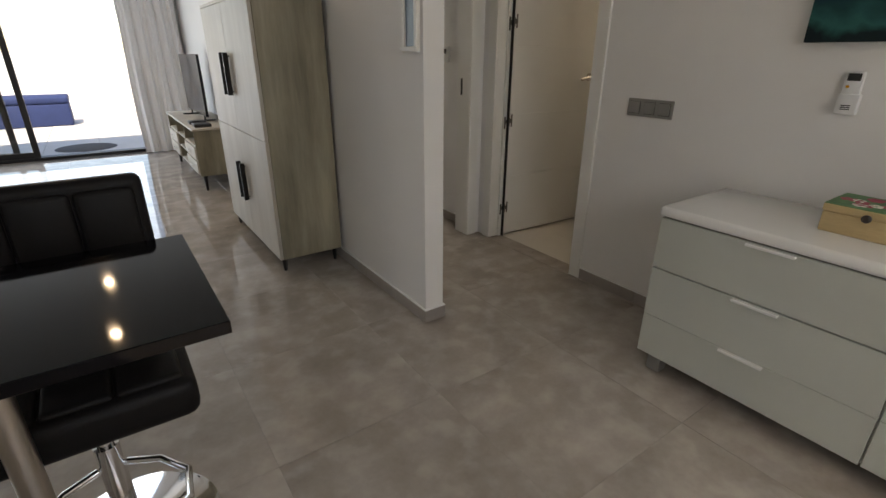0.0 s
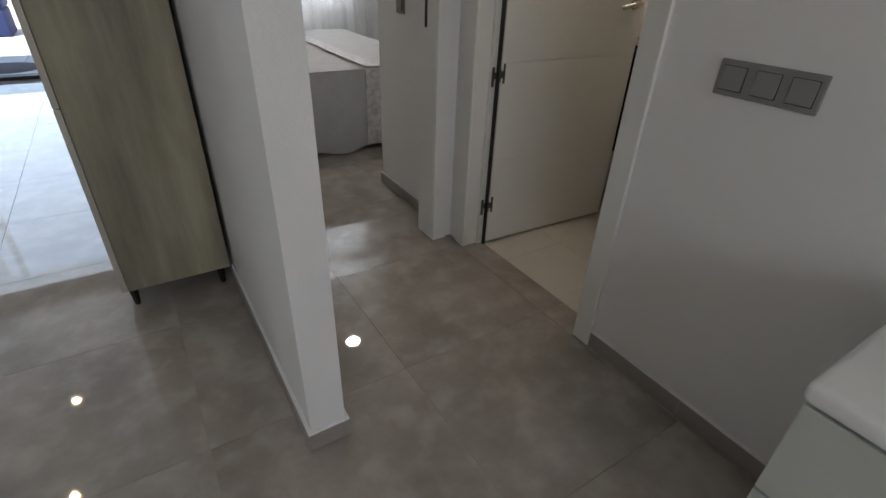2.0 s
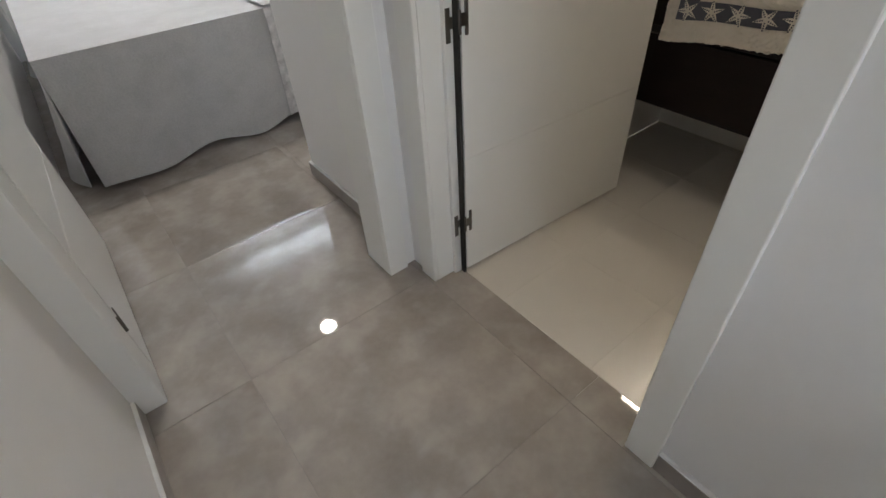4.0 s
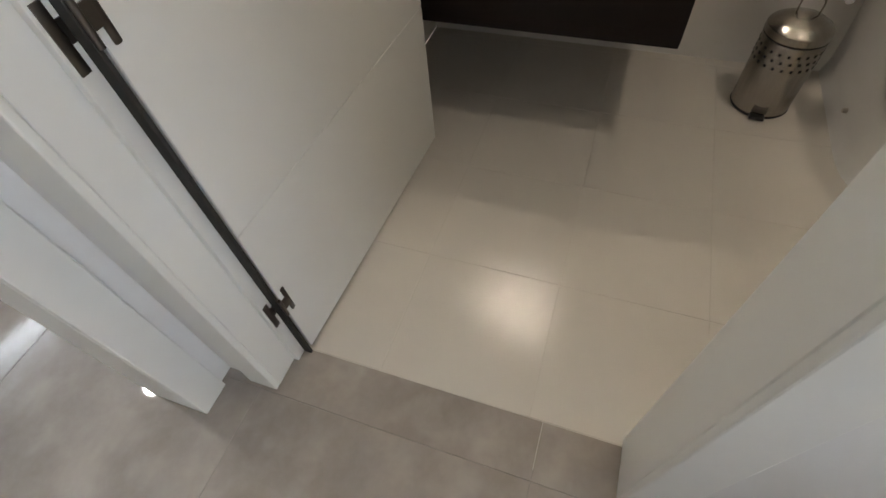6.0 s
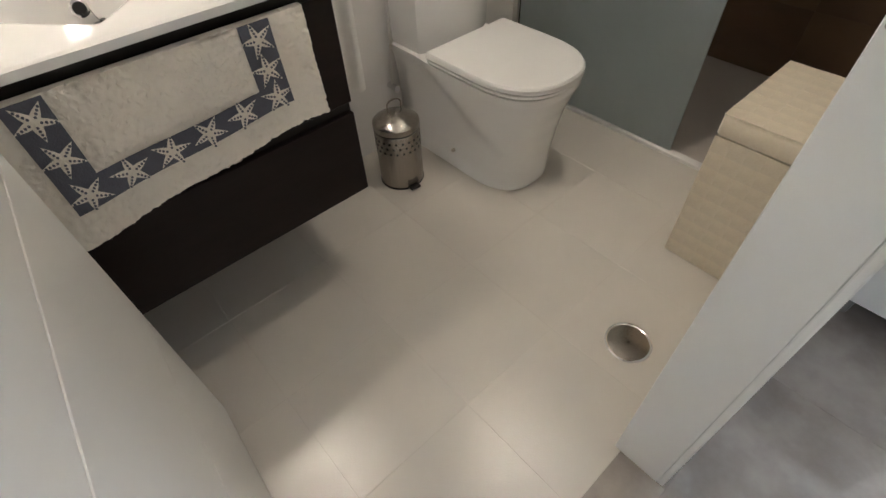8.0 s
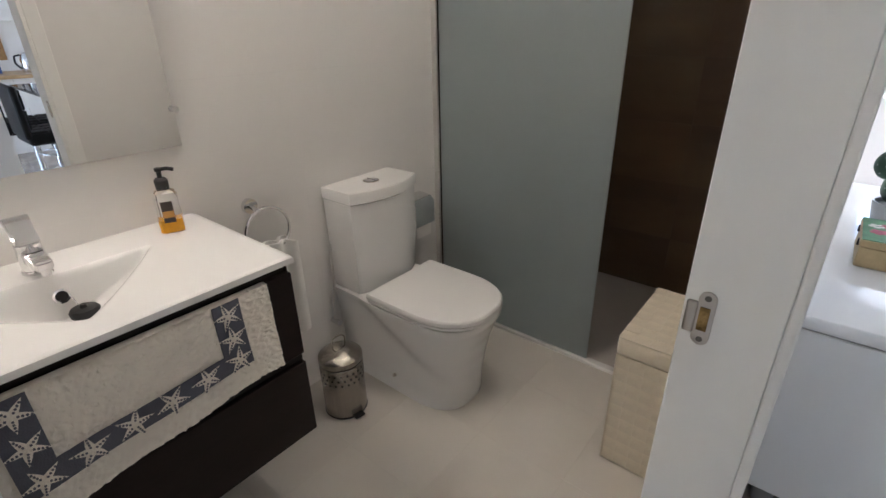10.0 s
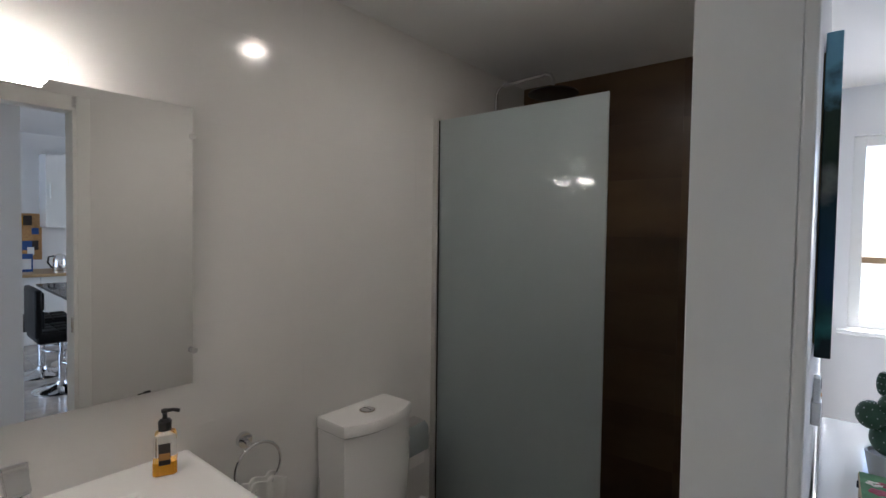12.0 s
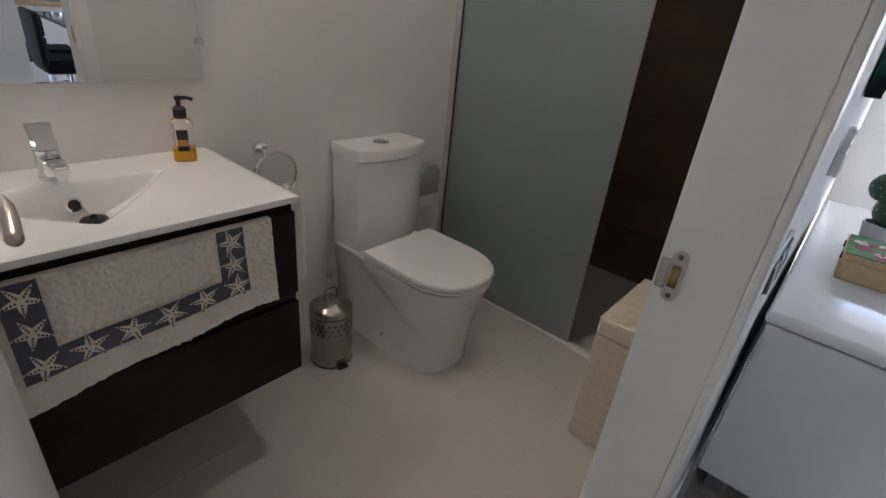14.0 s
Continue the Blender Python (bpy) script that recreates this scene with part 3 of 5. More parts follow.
part("print", box(B(), -0.035, 0.035, -0.01, 0.0, 0.02, 0.31), mat("slate_print", (0.13, 0.19, 0.24), 0.3, vary=0.2, scale=8), pf, smooth=False)

# ---- chest of drawers ----
def dresser():
    d = thing("chest_of_drawers", (-0.472, -0.678, 0), "white chest of drawers with a thick glossy top", "chest of drawers")
    L0, D = 1.45, 0.455           # runs towards -y, front at x = 0
    part("carcass", box(B(), 0.018, D - 0.01, -L0 + 0.002, -0.0, 0.08, 0.6385, 0.003), GLOSS, d, smooth=False)
    part("top", box(B(), -0.006, D, -L0 - 0.006, 0.006, 0.641, 0.679, 0.014, 4), GLOSS, d, "glossy white top with rounded edges")
    # dark strip paints the shade in the slit under the top
    part("top_gap", box(B(), 0.008, D - 0.02, -L0 + 0.01, -0.008, 0.6385, 0.641), GAP_SHADE, d, smooth=False)
    rows = ((0.447, 0.637), (0.2505, 0.442), (0.084, 0.249))
    for c in (0, 1):
        y1, y0 = -0.002 - c * 0.725, -0.722 - c * 0.725
        for z0, z1 in rows:
            dr = part("drawer", box(B(), 0.0, 0.017, y0, y1, z0, z1, 0.0022, 2), DRAWER_SHADED, d, smooth=False)
            ym = (y0 + y1) / 2
            part("handle", box(B(), -0.013, 0.004, ym - 0.07, ym + 0.07, z1 - 0.012, z1 - 0.002, 0.003, 2), GLOSS, dr, "white lip handle", smooth=False)
    for y in (-0.06, -L0 + 0.06):
        for x in (0.06, D - 0.07):
            part("foot", box(B(), x - 0.028, x + 0.028, y - 0.028, y + 0.028, 0.0, 0.08, 0.008, 2), SWITCH, d, "grey block foot")
    return d


dresser()


def keepsake_box():
    b = thing("wooden_box", (-0.214, -1.198, 0.679), "small pale wooden box with a painted floral lid", "box", rz=90)
    part("body", box(B(), -0.1, 0.1, -0.075, 0.075, 0.0, 0.06, 0.003), BOXWOOD, b, smooth=False)
    lid = part("lid", box(B(), -0.102, 0.102, -0.077, 0.077, 0.0605, 0.082, 0.003), BOXWOOD, b, smooth=False)
    part("painted_top", box(B(), -0.1, 0.1, -0.075, 0.075, 0.0815, 0.084), GREEN, lid, "green leaf painting", smooth=False)
    rng = random.Random(3)
    for k in range(16):
        x, y = rng.uniform(-0.075, 0.075), rng.uniform(-0.05, 0.05)
        bm = B()
        for a in range(5):
            ball(bm, (x + 0.011 * math.cos(a * 1.257), y + 0.011 * math.sin(a * 1.257), 0.0845), 0.008, 1, 1, 0.12, 8)
        part("flower", bm, PINK if k % 3 else COTTON, lid)
    part("knob", lathe(B(), [(0.004, 0.0), (0.0045, 0.006), (0.011, 0.009), (0.011, 0.014), (0.006, 0.018)], (0, 0, 0), 16), DARKLABEL, b, "dark round knob").matrix_local = pose(0.0, 0.075, 0.062, -90)
    for x in (-0.06, 0.06):
        part("latch", box(B(), x - 0.005, x + 0.005, -0.0805, -0.075, 0.05, 0.07, 0.001), BLACK, b, smooth=False)
    b.scale = (1.1, 1.2, 1.05)
    return b


keepsake_box()


def cactus():
    c = thing("cactus_ornament", (-0.21, -1.56, 0.679), "green cactus ornament with white spots in a grey pot", "ornament")
    part("pot", lathe(B(), [(0.05, 0), (0.062, 0.07), (0.064, 0.085), (0.057, 0.085), (0.055, 0.07)], seg=24), POT, c, "grey pot")
    lobes = [((0, 0, 0.135), 0.068, 0.8, 0.9), ((0.05, 0.02, 0.215), 0.05, 0.9, 1.0), ((-0.055, -0.02, 0.2), 0.048, 0.9, 1.05), ((0.0, 0.02, 0.255), 0.04, 0.9, 1.0), ((0.02, -0.01, 0.325), 0.022, 0.9, 2.0)]
    for p, r, sx, sz in lobes:
        pad = part("pad", ball(B(), p, r, sx, 1, sz, 20), CACTUS, c, "green cactus pad")
        bm = B()
        for i in range(5):
            for j in range(10):
                th_, ph = math.pi * (i + 0.7) / 5.6, 2 * math.pi * (j + 0.5 * (i % 2)) / 10
                q = (p[0] + r * sx * math.sin(th_) * math.cos(ph), p[1] + r * math.sin(th_) * math.sin(ph), p[2] + r * sz * math.cos(th_))
                ball(bm, q, 0.0018, seg=6)
        tagged(part("spots", bm, PAPER, pad, "white spots"), kind="stuff")
    return c


cactus()

# ---- bar table and stools ----
def bar_table():
    t = thing("bar_table", (-2.6, -0.638, 0), "black glass-topped bar table on a metal pedestal", "table")
    part("tabletop", box(B(), -0.65, 0.65, -0.227, 0.227, 0.778, 0.8, 0.0015), TABLE, t, "glossy black top", smooth=False)
    for x in (-0.42, 0.318):
        part("leg", rod(B(), (x, 0, 0.012), (x, 0, 0.775), 0.023, None, 24), NICKEL, t, "bronze-toned metal leg")
        part("base_plate", lathe(B(), [(0.16, 0.0), (0.16, 0.008), (0.05, 0.018), (0.035, 0.03)], (x, 0, 0), 32), NICKEL, t)
    return t


bar_table()


def bar_stool(x, y, rz):
    s = thing("bar_stool", (x, y, 0), "black quilted bar stool with a chrome gas-lift base", "bar stool", "stools round the bar table", rz)
    part("base", lathe(B(), [(0.205, 0.0), (0.206, 0.006), (0.19, 0.014), (0.09, 0.03), (0.045, 0.05), (0.034, 0.075)], seg=48), CHROME, s, "chrome trumpet base")
    part("column", rod(B(), (0, 0, 0.07), (0, 0, 0.31), 0.027, None, 24), CHROME, s)
    part("piston", rod(B(), (0, 0, 0.31), (0, 0, 0.45), 0.018, None, 20), CHROME, s)
    pts = [(0.03, 0.0, 0.24), (0.1, -0.03, 0.235), (0.15, -0.1, 0.23), (0.14, -0.19, 0.23), (0.08, -0.235, 0.23), (0, -0.245, 0.23),
           (-0.08, -0.235, 0.23), (-0.14, -0.19, 0.23), (-0.15, -0.1, 0.23), (-0.1, -0.03, 0.235), (-0.03, 0.0, 0.24)]
    part("footrest", tube(B(), pts, 0.009), CHROME, s, "chrome loop footrest")
    part("lever", tube(B(), [(0.02, 0.02, 0.44), (0.12, 0.05, 0.43), (0.19, 0.06, 0.425)], 0.005), CHROME, s)
    seat = part("seat", box(B(), -0.205, 0.205, -0.21, 0.2, 0.45, 0.545, 0.028, 4), LEATHER, s, "black quilted leatherette seat")
    for i in range(3):
        for j in range(3):
            part("quilt_square", box(B(), -0.185 + 0.124 * i, -0.065 + 0.124 * i, -0.19 + 0.122 * j, -0.072 + 0.122 * j, 0.535, 0.556, 0.012, 3), LEATHER, seat)
    back = part("backrest", box(B(), -0.205, 0.205, 0.165, 0.215, 0.5, 0.905, 0.02, 4), LEATHER, s, "black quilted leatherette backrest")
    for i in range(3):
        for j in range(2):
            part("quilt_square", box(B(), -0.187 + 0.125 * i, -0.065 + 0.125 * i, 0.148, 0.17, 0.575 + 0.155 * j, 0.725 + 0.155 * j, 0.013, 3), LEATHER, back)
    return s


st = bar_stool(-2.2, -0.385, 0)
copy_thing(st, pose(-2.78, -0.36, 0, 0, 0, 6))

# ---- kitchen seen in the mirror ----
def cabinet_unit(x, y, w, z0, z1, depth, name="kitchen_cabinet", label="white gloss kitchen cabinet"):
    c = thing(name, (x, y, z0), label, "cabinet")
    h = z1 - z0
    part("body", box(B(), 0, depth - 0.02, 0.001, w - 0.001, 0, h), GLOSS, c, smooth=False)
    dr = part("door", box(B(), depth - 0.019, depth, 0.002, w - 0.002, 0.003, h - 0.003, 0.002), GLOSS, c, smooth=False)
    part("handle", box(B(), depth, depth + 0.012, w - 0.05, w - 0.035, h / 2 - 0.08, h / 2 + 0.08, 0.003), ALU, dr, "aluminium bar handle", smooth=False)
    return c


for k in range(6):
    cabinet_unit(X_KIT, -3.0 + 0.6 * k, 0.6, 0.0, 0.78, 0.55, label="white gloss kitchen base cabinet under the oak worktop")
for k in range(4):
    cabinet_unit(X_KIT, -3.0 + 0.575 * k, 0.575, 1.33, 2.2, 0.33, label="white gloss kitchen wall cabinet")
wt = thing("worktop", (X_KIT, -3.0, 0.78), "oak kitchen worktop along the wall", "worktop")
part("board", box(B(), 0, 0.6, 0, 3.6, 0, 0.035, 0.003), WORKTOP, wt, smooth=False)
cb = thing("cork_board", (X_KIT, -0.5, 0.93), "cork notice board covered with leaflets", "notice board")
part("board", box(B(), 0, 0.014, -0.22, 0.22, 0, 0.56, 0.002), CORK, cb, smooth=False)
rng = random.Random(5)
for k in range(14):
    y, z = rng.uniform(-0.19, 0.12), rng.uniform(0.03, 0.44)
    part("leaflet", box(B(), 0.0145 + 0.0006 * k, 0.0149 + 0.0006 * k, y, y + rng.uniform(0.05, 0.1), z, z + rng.uniform(0.06, 0.12)),
         (RED, PAPER, BLUE, AMBER, DARKLABEL)[k % 5], cb, smooth=False)
lf = thing("leaflet_stand", (X_KIT + 0.3, -0.52, 0.815), "blue and white leaflet standing on the worktop", "leaflet")
part("leaflet", box(B(), 0, 0.002, -0.06, 0.06, 0, 0.21), BLUE, lf, smooth=False)
part("print_bar", box(B(), 0.002, 0.0028, -0.045, 0.045, 0.03, 0.15), PAPER, lf, smooth=False)
kt = thing("kettle", (X_KIT + 0.33, -0.83, 0.815), "chrome and black kettle on the worktop", "kettle")
part("body", lathe(B(), [(0.075, 0), (0.08, 0.02), (0.07, 0.14), (0.05, 0.19), (0.02, 0.205)], seg=28), CHROME, kt)
part("handle", tube(B(), [(0, 0.06, 0.18), (0, 0.11, 0.17), (0, 0.12, 0.1), (0, 0.08, 0.04)], 0.01), BLACKP, kt)

# ---- wardrobe ----
def wardrobe():
    w = thing("wardrobe", (-1.37, 1.0, 0), "grey-washed oak wardrobe with four pale doors", "wardrobe")
    D, W = 0.37, 1.1
    z0, z1 = 0.08, 1.43
    for y in (0.0, W - 0.018):
        part("side_panel", box(B(), 0.02, D, y, y + 0.018, z0, z1, 0.0015), WOOD, w, smooth=False)
    part("top", box(B(), 0.0, D, 0.0, W, z1, z1 + 0.018, 0.0015), PALEWOOD, w, smooth=False)
    part("bottom", box(B(), 0.02, D, 0.018, W - 0.018, z0, z0 + 0.018), WOOD, w, smooth=False)
    part("back", box(B(), D - 0.006, D, 0.018, W - 0.018, z0 + 0.018, z1), WOOD, w, smooth=False)
    for i in range(2):
        for lo, hi in ((z0 + 0.001, 0.742), (0.746, z1 - 0.002)):
            y0 = 0.001 + i * (W / 2)
            dr = part("door", box(B(), 0.0, 0.018, y0, y0 + W / 2 - 0.003, lo, hi, 0.0015), PALEWOOD, w, smooth=False)
            yh = W / 2 + (0.045 if i else -0.045)
            zh = (0.32, 0.55) if lo < 0.5 else (0.945, 1.175)
            part("handle", box(B(), -0.036, -0.008, yh - 0.007, yh + 0.007, *zh, 0.002), BLACK, dr, "long black bar handle", smooth=False)
            for z in (zh[0] + 0.02, zh[1] - 0.02):
                part("handle_post", rod(B(), (-0.018, yh, z), (0.001, yh, z), 0.004, None, 8), BLACK, dr)
    for y in (0.025, W - 0.045):
        for x in (0.02, D - 0.045):
            bm = B()
            rod(bm, (x + 0.012, y + 0.01, 0.0), (x + 0.012, y + 0.01, z0), 0.009, 0.017, 4)
            part("leg", bm, BLACK, w, "tapered black leg", smooth=False)
    return w


wardrobe()


def tv_bench():
    b = thing("tv_bench", (-1.4, 3.13, 0), "grey-washed oak television bench with drawers and an open shelf", "tv bench")
    D, W, z0, z1 = 0.4, 1.6, 0.14, 0.558
    for y in (0.0, 0.55, W - 0.57, W - 0.018):
        part("side_panel", box(B(), 0.0, D, y, y + 0.018, z0, z1 - 0.018, 0.001), WOOD, b, smooth=False)
    part("top", box(B(), -0.012, D, -0.012, W + 0.012, z1 - 0.018, z1, 0.002), PALEWOOD, b, smooth=False)
    for z in (z0, 0.27, 0.395):
        part("shelf", box(B(), 0.004, D, 0.018, W - 0.018, z, z + 0.016), PALEWOOD, b, smooth=False)
    part("back", box(B(), D - 0.008, D, 0.018, W - 0.018, z0, z1 - 0.018), WOOD, b, smooth=False)
    for y0, y1 in ((0.02, 0.548), (W - 0.55, W - 0.02)):
        for lo, hi in ((0.157, 0.269), (0.287, 0.394)):
            dr = part("drawer", box(B(), -0.012, 0.004, y0, y1, lo, hi, 0.001), PALEWOOD, b, smooth=False)
            part("handle", tube(B(), [(-0.012, (y0 + y1) / 2 - 0.05, (lo + hi) / 2), (-0.03, (y0 + y1) / 2 - 0.04, (lo + hi) / 2), (-0.03, (y0 + y1) / 2 + 0.04, (lo + hi) / 2), (-0.012, (y0 + y1) / 2 + 0.05, (lo + hi) / 2)], 0.004, 8), ALU, dr)
    for y in (0.04, W - 0.04):
        for x in (0.04, D - 0.04):
            part("leg", rod(B(), (x, y, 0), (x, y, z0), 0.011, 0.018, 12), BLACK, b, "black tapered leg")
    return b


tv_bench()
tv = thing("television", (-1.2, 4.0, 0.558), "flat black television on the bench", "television")
part("screen", box(B(), -0.012, 0.012, -0.5, 0.5, 0.05, 0.6, 0.004), SCREEN, tv)
part("housing", box(B(), 0.012, 0.05, -0.3, 0.3, 0.12, 0.45, 0.01), BLACKP, tv)
for s_ in (-0.35, 0.35):
    part("foot", box(B(), -0.09, 0.09, s_ - 0.012, s_ + 0.012, 0.0, 0.015, 0.003), BLACKP, tv)
    part("neck", rod(B(), (0, s_, 0.012), (0, s_, 0.06), 0.008), BLACKP, tv)
for yy, ll in ((3.28, 0.16), (3.5, 0.12)):
    g = thing("media_box", (-1.3, yy, 0.558), "small black media box on the bench", "media box")
    part("body", box(B(), -0.07, 0.07, -ll / 2, ll / 2, 0.0, 0.028, 0.005, 2), BLACKP, g)
    part("front_panel", box(B(), -0.072, -0.07, -ll / 2 + 0.01, ll / 2 - 0.01, 0.006, 0.022), SCREEN, g, smooth=False)

# ---- terrace doors, curtain, terrace ----
def sliding_doors():
    w = new("window_1")
    w.matrix_world = pose(0, Y_END, 0)
    tagged(w, "anthracite aluminium sliding doors to the terrace, half open", "sliding door", kind="structure")
    part("track", box(B(), X_KIT, -1.55, 0.02, 0.16, 0.0, 0.035, 0.003), ANTHRACITE, w, smooth=False)
    part("head", box(B(), X_KIT, -1.55, 0.02, 0.16, 2.2, 2.25, 0.003), ANTHRACITE, w, smooth=False)
    part("jamb", box(B(), -1.61, -1.55, 0.02, 0.16, 0.035, 2.2, 0.003), ANTHRACITE, w, smooth=False)
    for k, (x0, x1, y) in enumerate(((-4.25, -2.68, 0.05), (-4.45, -2.86, 0.12))):
        sash = part("sash", box(B(), x0, x0 + 0.06, y - 0.02, y + 0.02, 0.035, 2.2, 0.003), ANTHRACITE, w, smooth=False)
        part("stile", box(B(), x1 - 0.06, x1, y - 0.02, y + 0.02, 0.035, 2.2, 0.003), ANTHRACITE, sash, smooth=False)
        part("rail", box(B(), x0 + 0.06, x1 - 0.06, y - 0.018, y + 0.018, 0.035, 0.1, 0.003), ANTHRACITE, sash, smooth=False)
        part("rail", box(B(), x0 + 0.06, x1 - 0.06, y - 0.018, y + 0.018, 2.14, 2.2, 0.003), ANTHRACITE, sash, smooth=False)
        p = part("pane", box(B(), x0 + 0.06, x1 - 0.06, y - 0.004, y + 0.004, 0.1, 2.14), GLASS, sash, smooth=False)
        p.visible_shadow = False
    return w


sliding_doors()


def curtain(name, label, loc, width, height, folds, depth, rz=0.0, material=CURTAIN):
    c = thing(name, loc, label, "curtain", rz=rz)
    def f(u, v):
        x = width * (u - 0.5) * (1.0 + 0.04 * math.sin(7 * v))
        return (x, depth * (math.sin(u * folds * 2 * math.pi + 0.4 * math.sin(3 * v)) + 0.35 * math.sin(u * folds * 5.1 * math.pi + v)) * (0.75 + 0.25 * (1 - v)), 0.01 + height * v)
    part("cloth", sheet(B(), f, 120, 10, 0.0015), material, c)
    part("rail", rod(B(), (-width / 2, 0, height + 0.02), (width / 2, 0, height + 0.02), 0.012), ALU, c)
    return c


curtain("curtain", "pale grey full-height curtain beside the terrace doors", (-1.33, 5.45, 0), 0.62, 2.38, 5, 0.03)
slab("terrace_floor", (-14.0, 4.0, Y_END + 0.2, 12.4, -0.12, -0.012), GROUT, "pale square terrace tiles", "terrace")
wall("wall_terrace", [(-14, 4.0, 12.2, 12.4, -0.1, 1.15), (3.9, 4.1, Y_END + 0.2, 12.4, -0.1, 2.6)], "white rendered terrace parapet", RENDERW)
slab("ground", (-400, 400, -400, 400, -4.1, -4.0), mat("dry_ground", (0.32, 0.27, 0.2), 0.9, vary=0.2, scale=0.05), "dry pale ground around the building", "ground")
for x in (-3.15,):
    of = thing("outdoor_ottoman", (x, 9.3, 0), "low navy outdoor ottoman on the terrace", "ottoman")
    part("base", box(B(), -0.75, 0.75, -0.35, 0.35, 0.0, 0.36, 0.03, 3), NAVY, of)
    part("cushion", box(B(), -0.76, 0.76, -0.36, 0.36, 0.365, 0.48, 0.04, 3), NAVY, of, "navy seat cushion")
ml = thing("door_mat", (-2.25, Y_END + 0.75, -0.006), "dark half-round door mat outside the doors", "door mat")
part("mat_body", lathe(B(), [(0.34, 0.0), (0.345, 0.006), (0.33, 0.012)], seg=40), mat("coir_grey_mat", (0.11, 0.1, 0.09), 0.95, vary=0.2, scale=30, bump=0.6, bump_scale=200), ml)

# ---- window behind the chest of drawers ----
w2 = new("window_2")
w2.matrix_world = pose(0, Y_KIT, 0)
tagged(w2, "wide white-framed window with an oak sill", "window", kind="structure")
for x0, x1 in ((-2.75, -2.69), (-1.55, -1.49), (-0.18, -0.12)):
    part("stile", box(B(), x0, x1, -0.12, -0.06, 0.95, 2.15, 0.003), LACQUER, w2, smooth=False)
for z in (0.95, 2.09):
    part("rail", box(B(), -2.69, -0.18, -0.118, -0.062, z, z + 0.06, 0.003), LACQUER, w2, smooth=False)
part("transom", box(B(), -2.69, -0.18, -0.1, -0.03, 1.36, 1.4, 0.003), WORKTOP, w2, "oak cross rail", smooth=False)
part("sill", box(B(), -2.8, -0.07, -0.06, 0.06, 0.915, 0.945, 0.004), LACQUER, w2, smooth=False)
for x0, x1 in ((-2.69, -1.55), (-1.49, -0.18)):
    p = part("pane", box(B(), x0, x1, -0.094, -0.086, 1.01, 2.09), GLASS, w2, smooth=False)
    p.visible_shadow = False
w3 = new("window_3")
w3.matrix_world = pose(0, 4.58, 0)
tagged(w3, "white-framed bedroom window", "window", kind="structure")
for x0, x1 in ((0.0, 0.06), (0.94, 1.0)):
    part("stile", box(B(), x0, x1, 0.02, 0.08, 0.9, 2.36, 0.003), LACQUER, w3, smooth=False)
for z in (0.9, 2.3):
    part("rail", box(B(), 0.06, 0.94, 0.022, 0.078, z, z + 0.06, 0.003), LACQUER, w3, smooth=False)
p = part("pane", box(B(), 0.06, 0.94, 0.045, 0.053, 0.96, 2.3), GLASS, w3, smooth=False)
p.visible_shadow = False

curtain("curtain", "white sheer curtain behind the bed, hung below the window head", (0.36, 4.44, 0), 2.3, 2.2, 13, 0.028, material=SHEER)

# ---- bed ----
def bed():
    b = thing("bed", (0.03, 2.24, 0), "double bed under a grey textured bedspread hanging to the floor", "bed")
    W, Lb, ht = 1.5, 2.05, 0.545
    part("mattress", box(B(), -W / 2 + 0.03, W / 2 - 0.03, 0.04, Lb, 0.14, ht - 0.02, 0.05, 3), COTTON, b)
    for x in (-0.6, 0.6):
        for y in (0.12, Lb - 0.12):
            part("leg", rod(B(), (x, y, 0), (x, y, 0.14), 0.03), BLACK, b)

    def front(u, v):
        x = -W / 2 - 0.02 + (W + 0.04) * u
        drape = (1 - v) ** 1.4
        y = -0.02 - drape * (0.035 * math.sin(u * 17) + 0.03 * math.sin(u * 7.3 + 1) + 0.02) + 0.05 * max(0, v - 0.9)
        return (x, y, 0.02 + 0.012 * math.sin(u * 23) * (1 - v) + (ht - 0.02) * v)
    spread = part("bedspread", sheet(B(), front, 90, 14, 0.006), BEDSPREAD, b, "grey woven bedspread with a wavy hem")

    def side(u, v, s=-1):
        y = -0.02 + (Lb - 0.1) * u
        drape = (1 - v) ** 1.4
        x = s * (W / 2 + 0.02 + drape * (0.04 * math.sin(u * 21) + 0.03 * math.sin(u * 8) + 0.05))
        return (x, y, 0.02 + (ht - 0.02) * v)
    part("side_drop", sheet(B(), side, 90, 14, 0.006), BEDSPREAD, spread)
    part("side_drop", sheet(B(), lambda u, v: side(u, v, 1), 90, 14, 0.006), BEDSPREAD, spread)
    part("top_cloth", sheet(B(), lambda u, v: (-W / 2 - 0.02 + (W + 0.04) * u, -0.02 + (Lb - 0.1) * v, ht + 0.006 * math.sin(9 * u) * math.sin(7 * v)), 40, 40, 0.008), BEDSPREAD, spread)

    def band(u, v):
        p = front(0.585 + 0.07 * u, v)
        return (p[0], p[1] - 0.012, p[2])
    part("band", sheet(B(), band, 10, 14, 0.004), BEDBAND, b, "paler patterned band")
    x0 = -W / 2 - 0.02 + (W + 0.04) * 0.585
    part("band", sheet(B(), lambda u, v: (x0 + 0.108 * u, -0.025 + (Lb - 0.1) * v, ht + 0.014), 4, 30, 0.003), BEDBAND, b, "paler patterned band")
    return b


bed()


